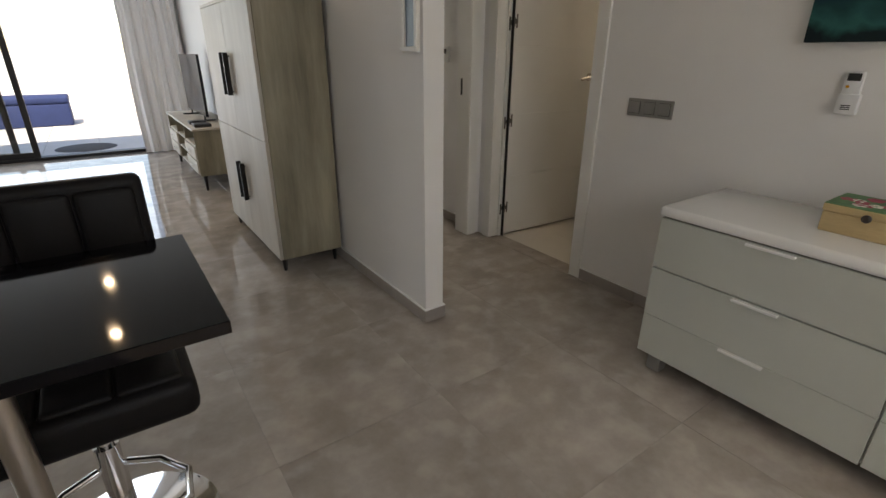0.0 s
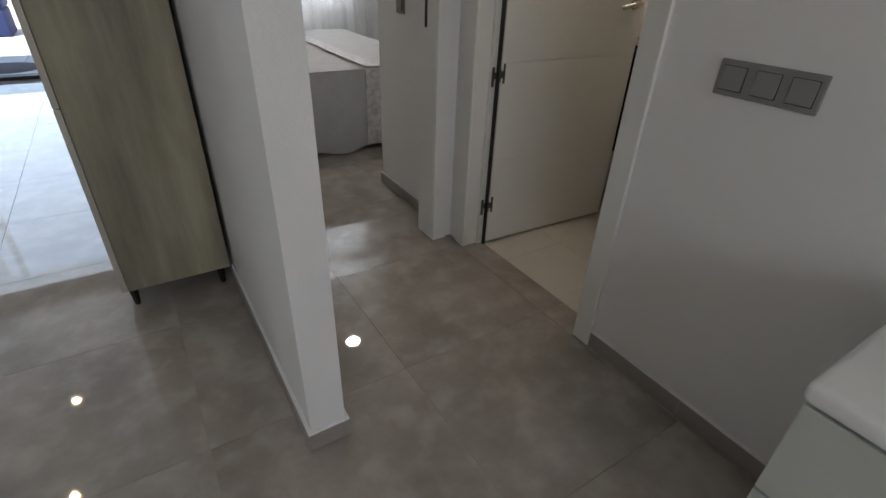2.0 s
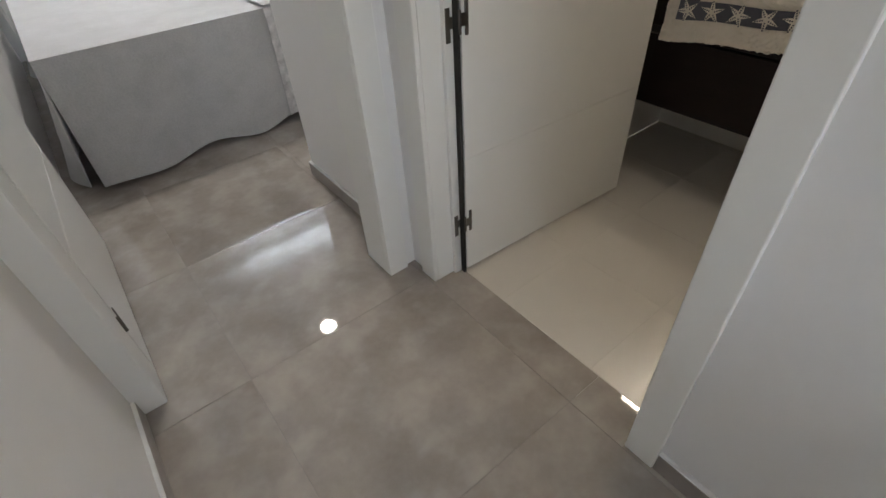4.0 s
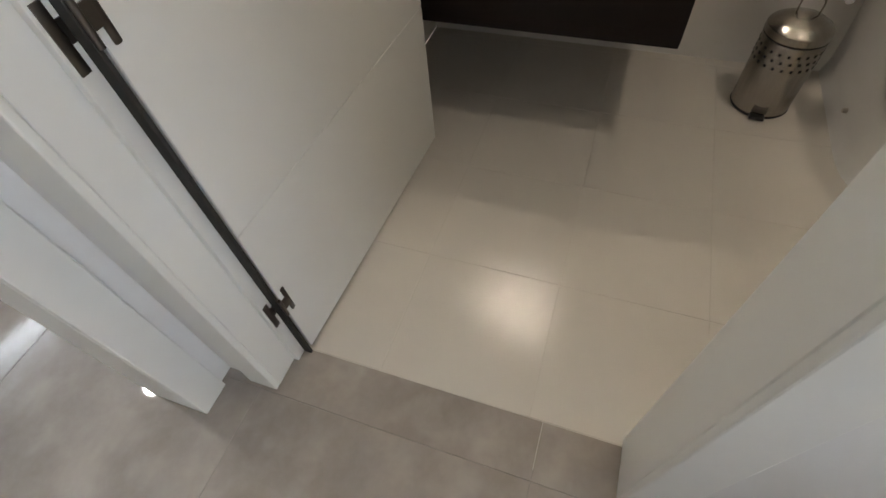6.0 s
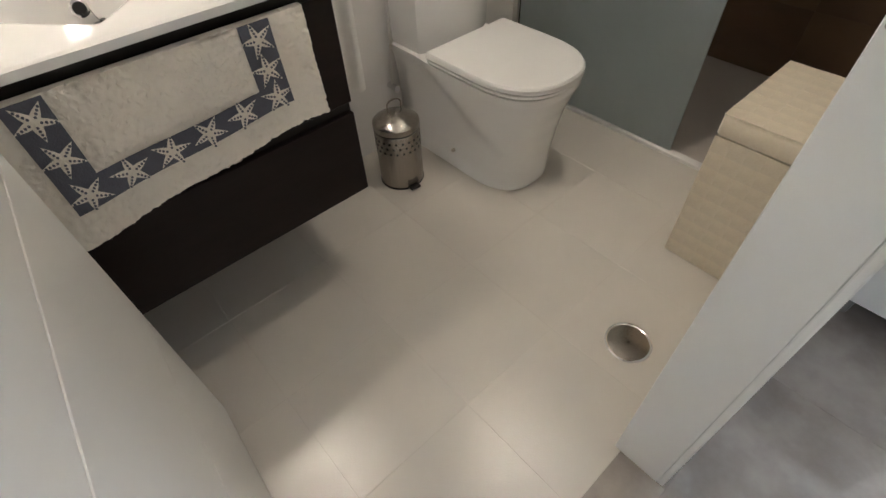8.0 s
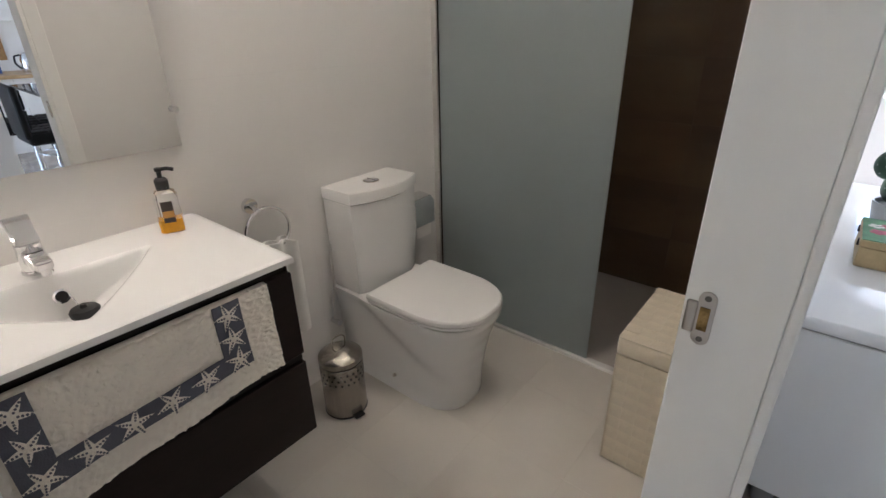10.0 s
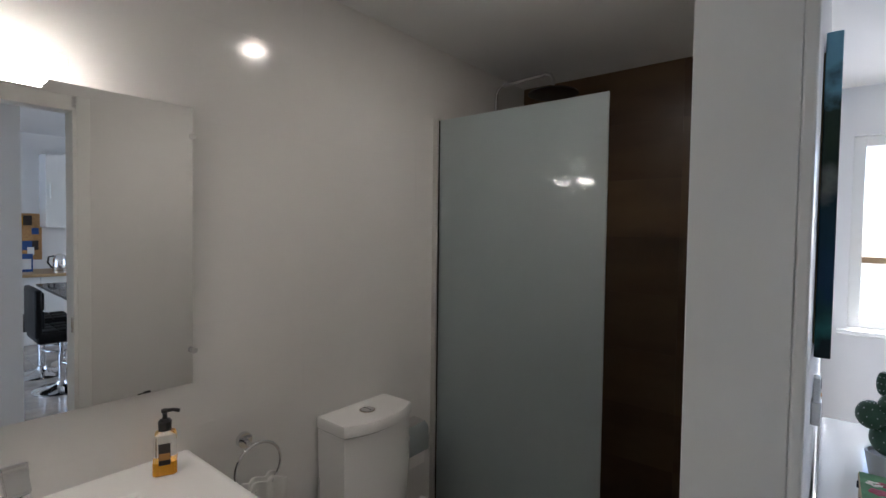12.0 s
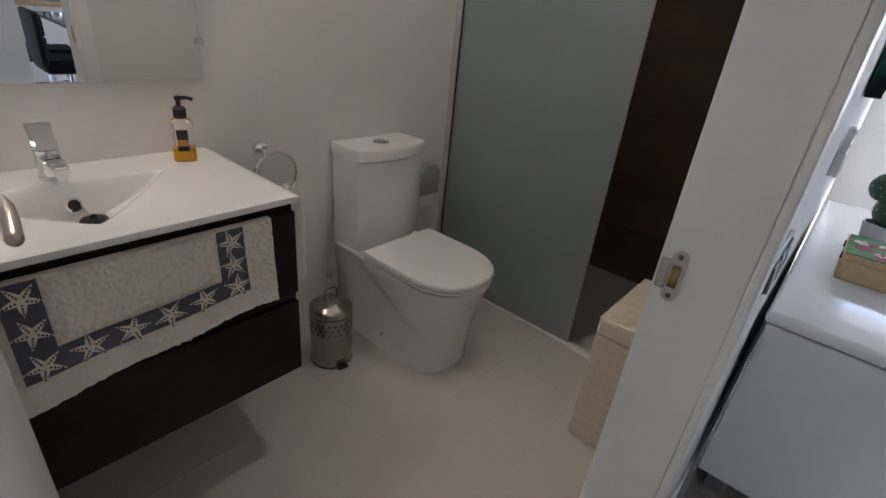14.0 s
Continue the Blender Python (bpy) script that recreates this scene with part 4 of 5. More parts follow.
def downlight(x, y, z, r, lens):
    d = thing("ceiling_downlight", (x, y, z), "round recessed ceiling downlight, lit", "downlight", "recessed downlights")
    bm = lathe(B(), [(r + 0.02, 0.0), (r + 0.018, -0.006), (r + 0.002, -0.008), (r, -0.002)], seg=28)
    part("trim_ring", bm, WPLASTIC, d)
    part("lens", lathe(B(), [(r * 0.9, -0.0085), (r * 0.86, -0.0105), (r * 0.3, -0.012)], seg=24), lens, d, "glowing lens")
    return d


for lx, ly in DOWNLIGHTS:
    downlight(lx, ly, H, 0.04, DOWNGLOW)
downlight(0.22, 3.02, H, 0.075, WHITEGLOW)
downlight(0.75, -0.51, HB, 0.04, LAMPGLOW)

# ---- bathroom: vanity, basin, tap ----
VY0, VY1, VX = 0.112, 0.915, 0.966


def vanity():
    v = thing("vanity_unit", (VX, VY0, 0.308), "wall-hung dark wenge vanity unit with two drawers", "vanity unit")
    W, D, h = VY1 - VY0, 1.458 - VX, 0.842 - 0.308
    part("carcass", box(B(), 0.02, D, 0.002, W - 0.002, 0.004, 0.43, 0.001), WENGE_CARCASS, v, smooth=False)
    part("top_rail", box(B(), 0.03, 0.045, 0.002, W - 0.002, 0.43, h - 0.001), WENGE_CARCASS, v, smooth=False)
    part("drawer", box(B(), 0.0, 0.0195, 0.0, W, 0.0, 0.237, 0.0015), WENGE, v, "dark wenge drawer front", smooth=False)
    part("drawer", box(B(), 0.0, 0.0195, 0.0, W, 0.265, 0.505, 0.0015), WENGE, v, "dark wenge drawer front", smooth=False)
    part("side_panel", box(B(), 0.0205, D, -0.0035, 0.0015, 0.0, h - 0.002, 0.001), WENGE, v, smooth=False)
    part("grip_rail", box(B(), 0.012, 0.02, 0.001, W - 0.001, 0.24, 0.262), WENGE_CARCASS, v, smooth=False)
    return v


vanity()


def basin():
    b = thing("washbasin", (VX - 0.012, VY0 - 0.006, 0.842), "white ceramic washbasin slab with a sloping bowl", "washbasin")
    W, D = VY1 - VY0 + 0.008, 1.459 - VX + 0.012

    def smooth(a, lo, hi):
        t = min(max((a - lo) / (hi - lo), 0), 1)
        return t * t * (3 - 2 * t)

    def f(u, v):
        x, y = D * u, W * v
        c = W / 2
        side = abs(y - c)
        # straight steep back, bow-shaped front edge, floor rising to a point at each end
        e = min(side / 0.232, 1.0)
        back = D - 0.148
        front = 0.07 + (back - 0.07) * e ** 1.15
        m = smooth(back - x, 0.0, 0.026) * smooth(x - front, 0.0, 0.03 + 0.07 * (1 - e)) * (1 - e) ** 0.8
        lip = 0.003 * (smooth(0.012 - x, 0, 0.012) + smooth(0.012 - y, 0, 0.012))
        return (x, y, 0.018 - 0.105 * m - lip)
    bm = B()
    nu, nv = 110, 150
    top = [[bm.verts.new(f(i / nu, j / nv)) for j in range(nv + 1)] for i in range(nu + 1)]
    bot = [[bm.verts.new((p.co.x, p.co.y, min(-0.0, p.co.z - 0.012))) for p in r] for r in top]
    for i in range(nu):
        for j in range(nv):
            bm.faces.new((top[i][j], top[i + 1][j], top[i + 1][j + 1], top[i][j + 1]))
            bm.faces.new((bot[i][j], bot[i][j + 1], bot[i + 1][j + 1], bot[i + 1][j]))
    rim = [(i, 0) for i in range(nu)] + [(nu, j) for j in range(nv)] + [(i, nv) for i in range(nu, 0, -1)] + [(0, j) for j in range(nv, 0, -1)]
    for (i, j), (k, l) in zip(rim, rim[1:] + rim[:1]):
        bm.faces.new((top[i][j], top[k][l], bot[k][l], bot[i][j]))
    part("slab", bm, CERAMIC, b)
    c = W / 2
    part("overflow_ring", lathe(B(), [(0.017, 0), (0.0175, 0.004), (0.013, 0.005), (0.012, 0.002)], seg=24), CHROME, b, "chrome overflow ring").matrix_local = pose(D - 0.1625, c - 0.012, -0.032, 0, -82)
    part("overflow_hole", lathe(B(), [(0.0118, 0), (0.0118, 0.0032)], seg=20), BLACKP, b).matrix_local = pose(D - 0.1625, c - 0.012, -0.032, 0, -82)
    part("drain_ring", lathe(B(), [(0.033, 0.0), (0.034, 0.004), (0.026, 0.006)], (D - 0.222, c - 0.03, -0.0865), 28), CHROME, b)
    plug = part("plug", lathe(B(), [(0.03, 0.0), (0.031, 0.01), (0.027, 0.016), (0.008, 0.018), (0.006, 0.026)], (D - 0.212, c - 0.035, -0.072), 24), BLACKP, b, "black rubber plug")
    pts = []
    for k in range(15):
        t = k / 14
        pts.append((D - 0.212 + 0.118 * t, c - 0.035 + 0.02 * t, -0.058 + 0.155 * t - 0.16 * t * (1 - t)))
    part("chain", tube(B(), pts, 0.0013, 6), CHROME, plug, "thin ball chain")
    return b


basin()


def tap():
    t = thing("basin_tap", (1.362, 0.513, 0.86), "chrome single-lever basin mixer tap", "tap")
    part("base", lathe(B(), [(0.029, 0.0), (0.029, 0.006), (0.024, 0.01)], seg=28), CHROME, t)
    part("body", lathe(B(), [(0.0265, 0.01), (0.0265, 0.05), (0.025, 0.06), (0.0255, 0.07)], seg=28), CHROME, t)
    bm = B()
    loft(bm, [[Vector((x, s * w, z + dz)) for s, dz in ((-1, -h), (1, -h), (1, h), (-1, h))] for x, w, z, h in
              ((0.0, 0.02, 0.042, 0.018), (-0.05, 0.019, 0.046, 0.015), (-0.098, 0.017, 0.045, 0.012), (-0.11, 0.016, 0.043, 0.01))])
    bmesh.ops.bevel(bm, geom=bm.edges[:], offset=0.004, segments=2, affect="EDGES")
    part("spout", bm, CHROME, t)
    part("aerator", rod(B(), (-0.098, 0, 0.022), (-0.098, 0, 0.036), 0.011), CHROME, t)
    bm = B()
    loft(bm, [[Vector((x + dx, s * w, z)) for s, dx in ((-1, -d), (1, -d), (1, d), (-1, d))] for x, w, z, d in
              ((-0.004, 0.023, 0.07, 0.023), (0.0, 0.023, 0.084, 0.019), (0.012, 0.024, 0.1, 0.009), (0.024, 0.025, 0.122, 0.0055), (0.026, 0.025, 0.127, 0.005))])
    bmesh.ops.bevel(bm, geom=bm.edges[:], offset=0.004, segments=2, affect="EDGES")
    part("lever", bm, CHROME, t, "flat chrome lever")
    return t


tap()


def soap():
    s = thing("soap_dispenser", (1.365, 0.205, 0.861), "clear soap bottle with amber liquid and a black pump", "soap bottle", rz=-24)
    sq = lambda r, z: [Vector((r * a, r * b, z)) for a, b in ((-1, -0.75), (-0.75, -1), (0.75, -1), (1, -0.75), (1, 0.75), (0.75, 1), (-0.75, 1), (-1, 0.75))]
    part("liquid", loft(B(), [sq(0.0283, 0.001), sq(0.0288, 0.004), sq(0.0288, 0.036)]), AMBER, s, "amber soap", smooth=False)
    bt = part("bottle", loft(B(), [sq(0.027, 0.0), sq(0.028, 0.004), sq(0.028, 0.095), sq(0.024, 0.108), sq(0.013, 0.114), sq(0.013, 0.122)]), GLASS, s, "clear plastic bottle", smooth=False)
    bt.visible_shadow = False
    part("label", box(B(), -0.0302, -0.0289, -0.014, 0.014, 0.03, 0.088), DARKLABEL, s, "dark label", smooth=False)
    part("label", box(B(), -0.0309, -0.0302, -0.0135, 0.0135, 0.044, 0.062), LABEL, s, "amber label", smooth=False)
    bm = lathe(B(), [(0.016, 0.116), (0.017, 0.14), (0.012, 0.146), (0.006, 0.147), (0.006, 0.162), (0.009, 0.164), (0.009, 0.172), (0.004, 0.174)], seg=20)
    tube(bm, [(0, 0, 0.168), (-0.004, -0.02, 0.17), (-0.008, -0.036, 0.166)], 0.005)
    part("pump", bm, BLACKP, s, "black pump head")
    return s


soap()

# ---- mirror and its lamp ----
mz0, mz1, tilt = 1.062, 1.88, radians(0.9)
mr = thing("mirror", (1.455, 0.5, mz0), "frameless rectangular wall mirror", "mirror")
mg = part("glass", box(B(), -0.005, 0.0, -0.405, 0.41, 0.0, mz1 - mz0), MIRROR, mr, smooth=False)
mg.rotation_euler = (0, -tilt, 0)
for y in (-0.405, 0.41):
    for z in (0.1, 0.735):
        part("clip", rod(B(), (-0.02, y, z), (0.004, y, z), 0.009, 0.008, 16), CHROME, mr, "chrome clip")
lp = thing("mirror_lamp", (1.46, 0.5, 1.905), "bright bar lamp above the mirror", "wall lamp")
part("bracket", box(B(), -0.09, 0.006, -0.02, 0.02, -0.008, 0.008, 0.003), CHROME, lp)
part("housing", box(B(), -0.125, -0.092, -0.08, 0.12, 0.008, 0.014, 0.003), CHROME, lp)
part("diffuser", box(B(), -0.13, -0.086, -0.085, 0.125, -0.022, 0.008, 0.01, 3), MIRRORGLOW, lp, "glowing white diffuser")

# ---- bath mat hung over the vanity ----
def hung_mat():
    t = thing("bath_mat", (VX, 0, 0), "cream cotton bath mat with a blue starfish border", "bath mat")
    Y0, Y1, ZT, ZB = 0.185, 0.745, 0.816, 0.566

    def f(u, v):
        y = Y0 + (Y1 - Y0) * u
        sag = 0.018 * math.sin(u * 5.2 + 0.4) + 0.012 * math.sin(u * 11)
        z = ZT + (ZB + (0.03 * (1 - u) - 0.012) + sag * 0.6 - ZT) * (1 - v)
        return (-0.009 - 0.006 * math.sin(u * 9 + v * 2) * (1 - v) - 0.012 * (1 - v) ** 2, y, z)

    def tufted(u, v):
        p = f(u, v)
        rag = noise.noise((u * 60, v * 30, 1.7))
        return (p[0] - 0.004 * noise.noise((u * 70, v * 36, 0.3)) - 0.002, p[1] + 0.003 * rag, p[2] + 0.003 * noise.noise((u * 55, v * 25, 4.0)))

    def field(u, v):
        e = min(u, 1 - u, v * 0.6) * 12
        p = tufted(0.243 + 0.574 * u + 0.006 * noise.noise((u * 90, v * 50, 9)), 0.445 + 0.55 * v)
        return (p[0] - 0.009 * min(e, 1.0) - 0.003, p[1], p[2] + 0.004 * noise.noise((u * 80, v * 10, 3)))
    part("tufted_field", sheet(B(), field, 110, 50), COTTON, t, "cream tufted middle")
    part("mat_cloth", sheet(B(), tufted, 150, 70, 0.008), COTTON, t, "cream tufted cotton")
    fold = lambda u, v: (-0.009 + 0.035 * v, Y0 + (Y1 - Y0) * u, ZT + 0.006 * math.sin(math.pi * v) - 0.012 * v)
    part("fold", sheet(B(), fold, 40, 6, 0.006), COTTON, t)

    def strip(u0, u1, v0, v1):
        def g(u, v):
            p = f(u0 + (u1 - u0) * u, v0 + (v1 - v0) * v)
            return (p[0] - 0.0085, p[1], p[2])
        return part("border", sheet(B(), g, 40, 12, 0.002), COTTON_BLUE, t, "slate blue woven border")
    strip(0.135, 0.925, 0.25, 0.45)
    strip(0.135, 0.245, 0.45, 1.0)
    strip(0.815, 0.925, 0.45, 1.0)

    def star(u, v, r, a):
        c = f(u, v)
        bm = B()
        ring = []
        for k in range(20):
            ang_ = a + k * math.pi / 10
            rr = r * (1.0 if k % 4 == 0 else 0.52 if k % 2 else 0.34)
            ring.append((c[0] - 0.0118, c[1] + rr * math.cos(ang_), c[2] + rr * math.sin(ang_)))
        vs = [bm.verts.new(p) for p in ring]
        mid = bm.verts.new((c[0] - 0.0135, c[1], c[2]))
        for p, q in zip(vs, vs[1:] + vs[:1]):
            bm.faces.new((p, q, mid))
        st_ = part("starfish", bm, COTTON, t, "cream embroidered starfish", smooth=False)
        bm = B()
        for arm in range(5):
            an = a + arm * 2 * math.pi / 5
            for q in (0.25, 0.42, 0.59, 0.76):
                rod(bm, (c[0] - 0.0145, c[1] + r * q * math.cos(an), c[2] + r * q * math.sin(an)), (c[0] - 0.0125, c[1] + r * q * math.cos(an), c[2] + r * q * math.sin(an)), 0.0022, None, 6)
        tagged(part("dots", bm, COTTON_BLUE, st_), kind="stuff")
    for k, u in enumerate((0.19, 0.325, 0.46, 0.595, 0.73, 0.865)):
        star(u, 0.35, 0.037, 0.4 + 0.9 * k)
    for k, (u, v) in enumerate(((0.193, 0.6), (0.193, 0.86), (0.867, 0.62), (0.867, 0.88))):
        star(u, v, 0.036, 0.2 + 1.1 * k)
    return t


hung_mat()

# ---- towel ring ----
tr = thing("towel_ring", (1.46, -0.069, 0.831), "chrome wall ring holding a white hand towel", "towel ring")
part("rose", rod(B(), (0.0, 0, 0), (-0.016, 0, 0), 0.026, 0.024, 24), CHROME, tr)
part("arm", rod(B(), (-0.014, 0, 0), (-0.05, 0, -0.008), 0.008), CHROME, tr)
part("ring", tube(B(), [(-0.052, -0.025 + 0.08 * math.sin(2 * math.pi * k / 36), -0.085 + 0.08 * math.cos(2 * math.pi * k / 36)) for k in range(37)], 0.0055), CHROME, tr)
tw = thing("hand_towel", (1.41, -0.105, 0.68), "white hand towel hanging through the ring", "towel")
part("cloth", sheet(B(), lambda u, v: (-0.018 - 0.012 * math.sin(u * 15), -0.085 + 0.15 * u + 0.015 * math.sin(6 * u) * (1 - v), -0.36 + 0.38 * v - 0.02 * (2 * u - 1) ** 2 * v), 40, 20, 0.007), TOWEL, tw)
part("back_fold", sheet(B(), lambda u, v: (0.012 + 0.01 * math.sin(u * 13), -0.06 + 0.12 * u, -0.24 + 0.26 * v), 30, 14, 0.007), TOWEL, tw)

# ---- pedal bin ----
def bin_():
    b = thing("pedal_bin", (1.252, -0.202, 0), "small brushed steel pedal bin with a perforated band", "pedal bin", rz=172)
    R = 0.081
    part("body", lathe(B(), [(R, 0.008), (R, 0.2), (R - 0.003, 0.206)], seg=48), DARKSTEEL, b, "brushed steel drum")
    part("foot_ring", lathe(B(), [(R, 0.0), (R + 0.0018, 0.004), (R, 0.009)], seg=40), BLACKP, b, "black plastic foot ring")
    part("rim", lathe(B(), [(R - 0.001, 0.205), (R + 0.0012, 0.208), (R - 0.001, 0.211)], seg=40), BLACKP, b, "thin black rim")
    lid = part("lid", lathe(B(), [(R + 0.001, 0.211), (R + 0.002, 0.214), (R + 0.001, 0.229), (R - 0.004, 0.234), (R * 0.6, 0.249), (R * 0.2, 0.259), (0.004, 0.261)], seg=48), DARKSTEEL, b, "low conical steel lid")
    hoop = [(0.0, -0.026, 0.257), (0.0, -0.0265, 0.28)] + [(0.0, -0.0265 * math.cos(math.pi * k / 8), 0.286 + 0.016 * math.sin(math.pi * k / 8)) for k in range(9)] + [(0.0, 0.0265, 0.28), (0.0, 0.026, 0.257)]
    part("lid_handle", tube(B(), hoop, 0.0024, 8), DARKSTEEL, lid, "bent wire handle")
    mesh = mesh_of("hole", box(B(), -0.0012, 0.0012, -0.0034, 0.0034, -0.0034, 0.0034), BLACKP)
    for row in range(3):
        for k in range(22):
            a = 2 * math.pi * (k + 0.5 * (row % 2)) / 22
            h = new("hole", mesh)
            h.parent = b
            h.matrix_local = pose(R * math.cos(a), R * math.sin(a), 0.146 + 0.019 * row, 0, 0, math.degrees(a))
    bm = B()
    loft(bm, [[Vector((x, s * w, z)) for s, z in ((-1, 0.02), (1, 0.02), (1, top), (-1, top))] for x, w, top in ((R - 0.006, 0.017, 0.05), (R + 0.003, 0.02, 0.034))])
    part("pedal_slot", bm, HINGE, b, "dark steel pedal surround", smooth=False)
    bm = box(B(), R - 0.004, R + 0.022, -0.021, 0.021, 0.006, 0.015, 0.003)
    part("pedal", bm, BLACKP, b, "black pedal", smooth=False)
    for ob in b.children:
        if ob.name.split(".")[0] in ("body", "rim", "lid", "hole"):
            ob.scale.z *= 1.09
            ob.location.z *= 1.09
    return b


bin_()

# ---- toilet ----
def toilet():
    CY = -0.535
    t = thing("toilet", (0, CY, 0), "white close-coupled ceramic toilet with a closed seat", "toilet")

    def ring(z, w, front, back=1.458, n=22, sq=2.6):
        """A D-shaped ring: straight sides to the back, rounded front."""
        straight = front + w * 1.25
        side = [back + (straight - back) * k / 12 for k in range(12)]
        pts = [Vector((x, w, z)) for x in side]
        for k in range(n + 1):
            a = math.pi * k / n
            c, s = math.cos(a), math.sin(a)
            e = 2 / sq
            px = straight - (straight - front) * (abs(s) ** e)
            py = w * (1 if c >= 0 else -1) * (abs(c) ** e)
            pts.append(Vector((px, py, z)))
        pts += [Vector((x, -w, z)) for x in reversed(side)]
        return pts

    def hollow(pts):
        """The lower flank lies back behind a slanting crease."""
        out = []
        for p in pts:
            crease = 0.395 - 0.62 * max(0.0, 1.3 - p.x) if p.x > 0.86 else 0.12
            u = min(max((p.z - crease + 0.05) / 0.1, 0), 1)
            k = 1 - 0.115 * (1 - u * u * (3 - 2 * u)) * min(max((p.x - 0.84) / 0.1, 0), 1) * min(1.0, p.z / 0.06 + 0.3)
            out.append(Vector((p.x, p.y * k, p.z)))
        return out
    bm = B()
    prof = [(0.0, 0.156, 0.878), (0.02, 0.158, 0.874), (0.12, 0.16, 0.87), (0.2, 0.166, 0.86), (0.28, 0.174, 0.843), (0.35, 0.183, 0.818), (0.385, 0.187, 0.802), (0.402, 0.186, 0.804)]
    zs = [0.402 * k / 26 for k in range(27)]
    loft(bm, [hollow(ring(z, float(np.interp(z, [q[0] for q in prof], [q[1] for q in prof])), float(np.interp(z, [q[0] for q in prof], [q[2] for q in prof])))) for z in zs])
    part("pan", bm, CERAMIC, t, "white ceramic pan with a sculpted side")
    bm = B()
    loft(bm, [ring(z, w, f, 1.235) for z, w, f in ((0.404, 0.182, 0.806), (0.410, 0.188, 0.798), (0.418, 0.188, 0.798))])
    part("seat", bm, CERAMIC, t, "white seat ring")
    bm = B()
    loft(bm, [ring(z, w, f, 1.24, sq=2.4) for z, w, f in ((0.4195, 0.186, 0.80), (0.423, 0.19, 0.794), (0.436, 0.19, 0.794), (0.4425, 0.185, 0.8), (0.444, 0.175, 0.812))])
    part("lid", bm, CERAMIC, t, "closed white lid")
    for s in (-0.075, 0.075):
        part("lid_hinge", rod(B(), (1.25, s - 0.02, 0.422), (1.25, s + 0.02, 0.422), 0.012, None, 16), CHROME, t)

    def tank(z, w, front, bow, back=1.456):
        w *= 0.93
        pts = [Vector((back, w, z))]
        for k in range(13):
            u = k / 12
            y = w * (1 - 2 * u)
            pts.append(Vector((front + bow * (2 * u - 1) ** 2, y, z)))
        pts.append(Vector((back, -w, z)))
        return pts
    bm = B()
    loft(bm, [tank(0.402, 0.172, 1.275, 0.04), tank(0.415, 0.176, 1.27, 0.04), tank(0.6, 0.181, 1.262, 0.042), tank(0.774, 0.184, 1.258, 0.045)])
    part("cistern", bm, CERAMIC, t, "white cistern with a bowed front")
    bm = B()
    loft(bm, [tank(0.7755, 0.184, 1.256, 0.045), tank(0.78, 0.189, 1.25, 0.047), tank(0.812, 0.19, 1.248, 0.048), tank(0.821, 0.186, 1.253, 0.048)])
    lid = part("cistern_lid", bm, CERAMIC, t, "white cistern lid")
    bm = lathe(B(), [(0.026, 0.8195), (0.0265, 0.8245), (0.022, 0.827), (0.005, 0.8275)], (1.365, 0.005, 0), 28)
    part("flush_button", bm, CHROME, lid, "chrome dual flush button")
    part("button_split", box(B(), 1.343, 1.387, 0.0042, 0.0058, 0.8265, 0.8279), BLACKP, lid, smooth=False)
    part("button_bezel", lathe(B(), [(0.031, 0.8195), (0.0315, 0.8225), (0.0268, 0.8235)], (1.365, 0.005, 0), 28), STEEL, lid)
    for s in (-1, 1):
        part("bolt_cap", rod(B(), (1.165, s * 0.138, 0.07), (1.165, s * 0.152, 0.07), 0.008, 0.006, 14), NICKEL, t, "metal bolt cap")
    part("supply_hose", tube(B(), [(1.44, 0.2, 0.25), (1.43, 0.205, 0.32), (1.43, 0.19, 0.42), (1.43, 0.188, 0.6)], 0.005), ALU, t, "thin supply hose")
    part("supply_valve", rod(B(), (1.458, 0.2, 0.25), (1.41, 0.2, 0.25), 0.012), CHROME, t)
    return t


toilet()

# ---- paper holder ----
ph = thing("toilet_paper_holder", (1.46, -0.835, 0.61), "chrome covered holder with a white paper roll", "paper holder")
part("plate", box(B(), -0.008, 0.0, -0.03, 0.03, 0.0, 0.05, 0.002), CHROME, ph)
part("cover", sheet(B(), lambda u, v: (-0.01 - 0.088 * min(1.0, v * 3.2) ** 0.7, -0.062 + 0.124 * u, 0.058 - 0.118 * max(0.0, (v - 0.22) / 0.78) - 0.01 * min(1.0, v * 3)), 10, 14, 0.0016), CHROME, ph, "curved chrome cover")
part("roll", rod(B(), (-0.05, -0.05, -0.02), (-0.05, 0.05, -0.02), 0.04, None, 32), TISSUE, ph, "white paper roll")
part("paper_tail", sheet(B(), lambda u, v: (-0.089 + 0.004 * v, -0.05 + 0.1 * u, -0.022 - 0.11 * v), 6, 8, 0.001), TISSUE, ph)
part("bar", rod(B(), (-0.055, -0.06, -0.022), (-0.055, 0.06, -0.022), 0.006), CHROME, ph)

# ---- shower ----
GY = -1.035
sg = thing("shower_screen", (1.0, GY, 0), "frosted glass shower screen in a satin aluminium wall profile", "shower screen")
pn = part("pane", box(B(), -0.379, 0.44, -0.004, 0.004, 0.016, 2.05, 0.001), FROST, sg, "frosted glass pane", smooth=False)
part("wall_profile", box(B(), 0.43, 0.46, -0.016, 0.016, 0.0, 2.06, 0.002), ALU, sg, "satin aluminium profile", smooth=False)
part("profile_seal", box(B(), 0.424, 0.4299, -0.007, 0.007, 0.016, 2.05), BLACKP, sg, smooth=False)
slab("trim_shower", (0.098, 1.46, GY - 0.018, GY + 0.018, -0.01, 0.0145), WTILE, "white threshold strip under the shower screen", "threshold", bevel=0.003)
sh = thing("shower_column", (1.46, -1.5, 1.14), "chrome shower column with a wide black overhead rose", "shower")
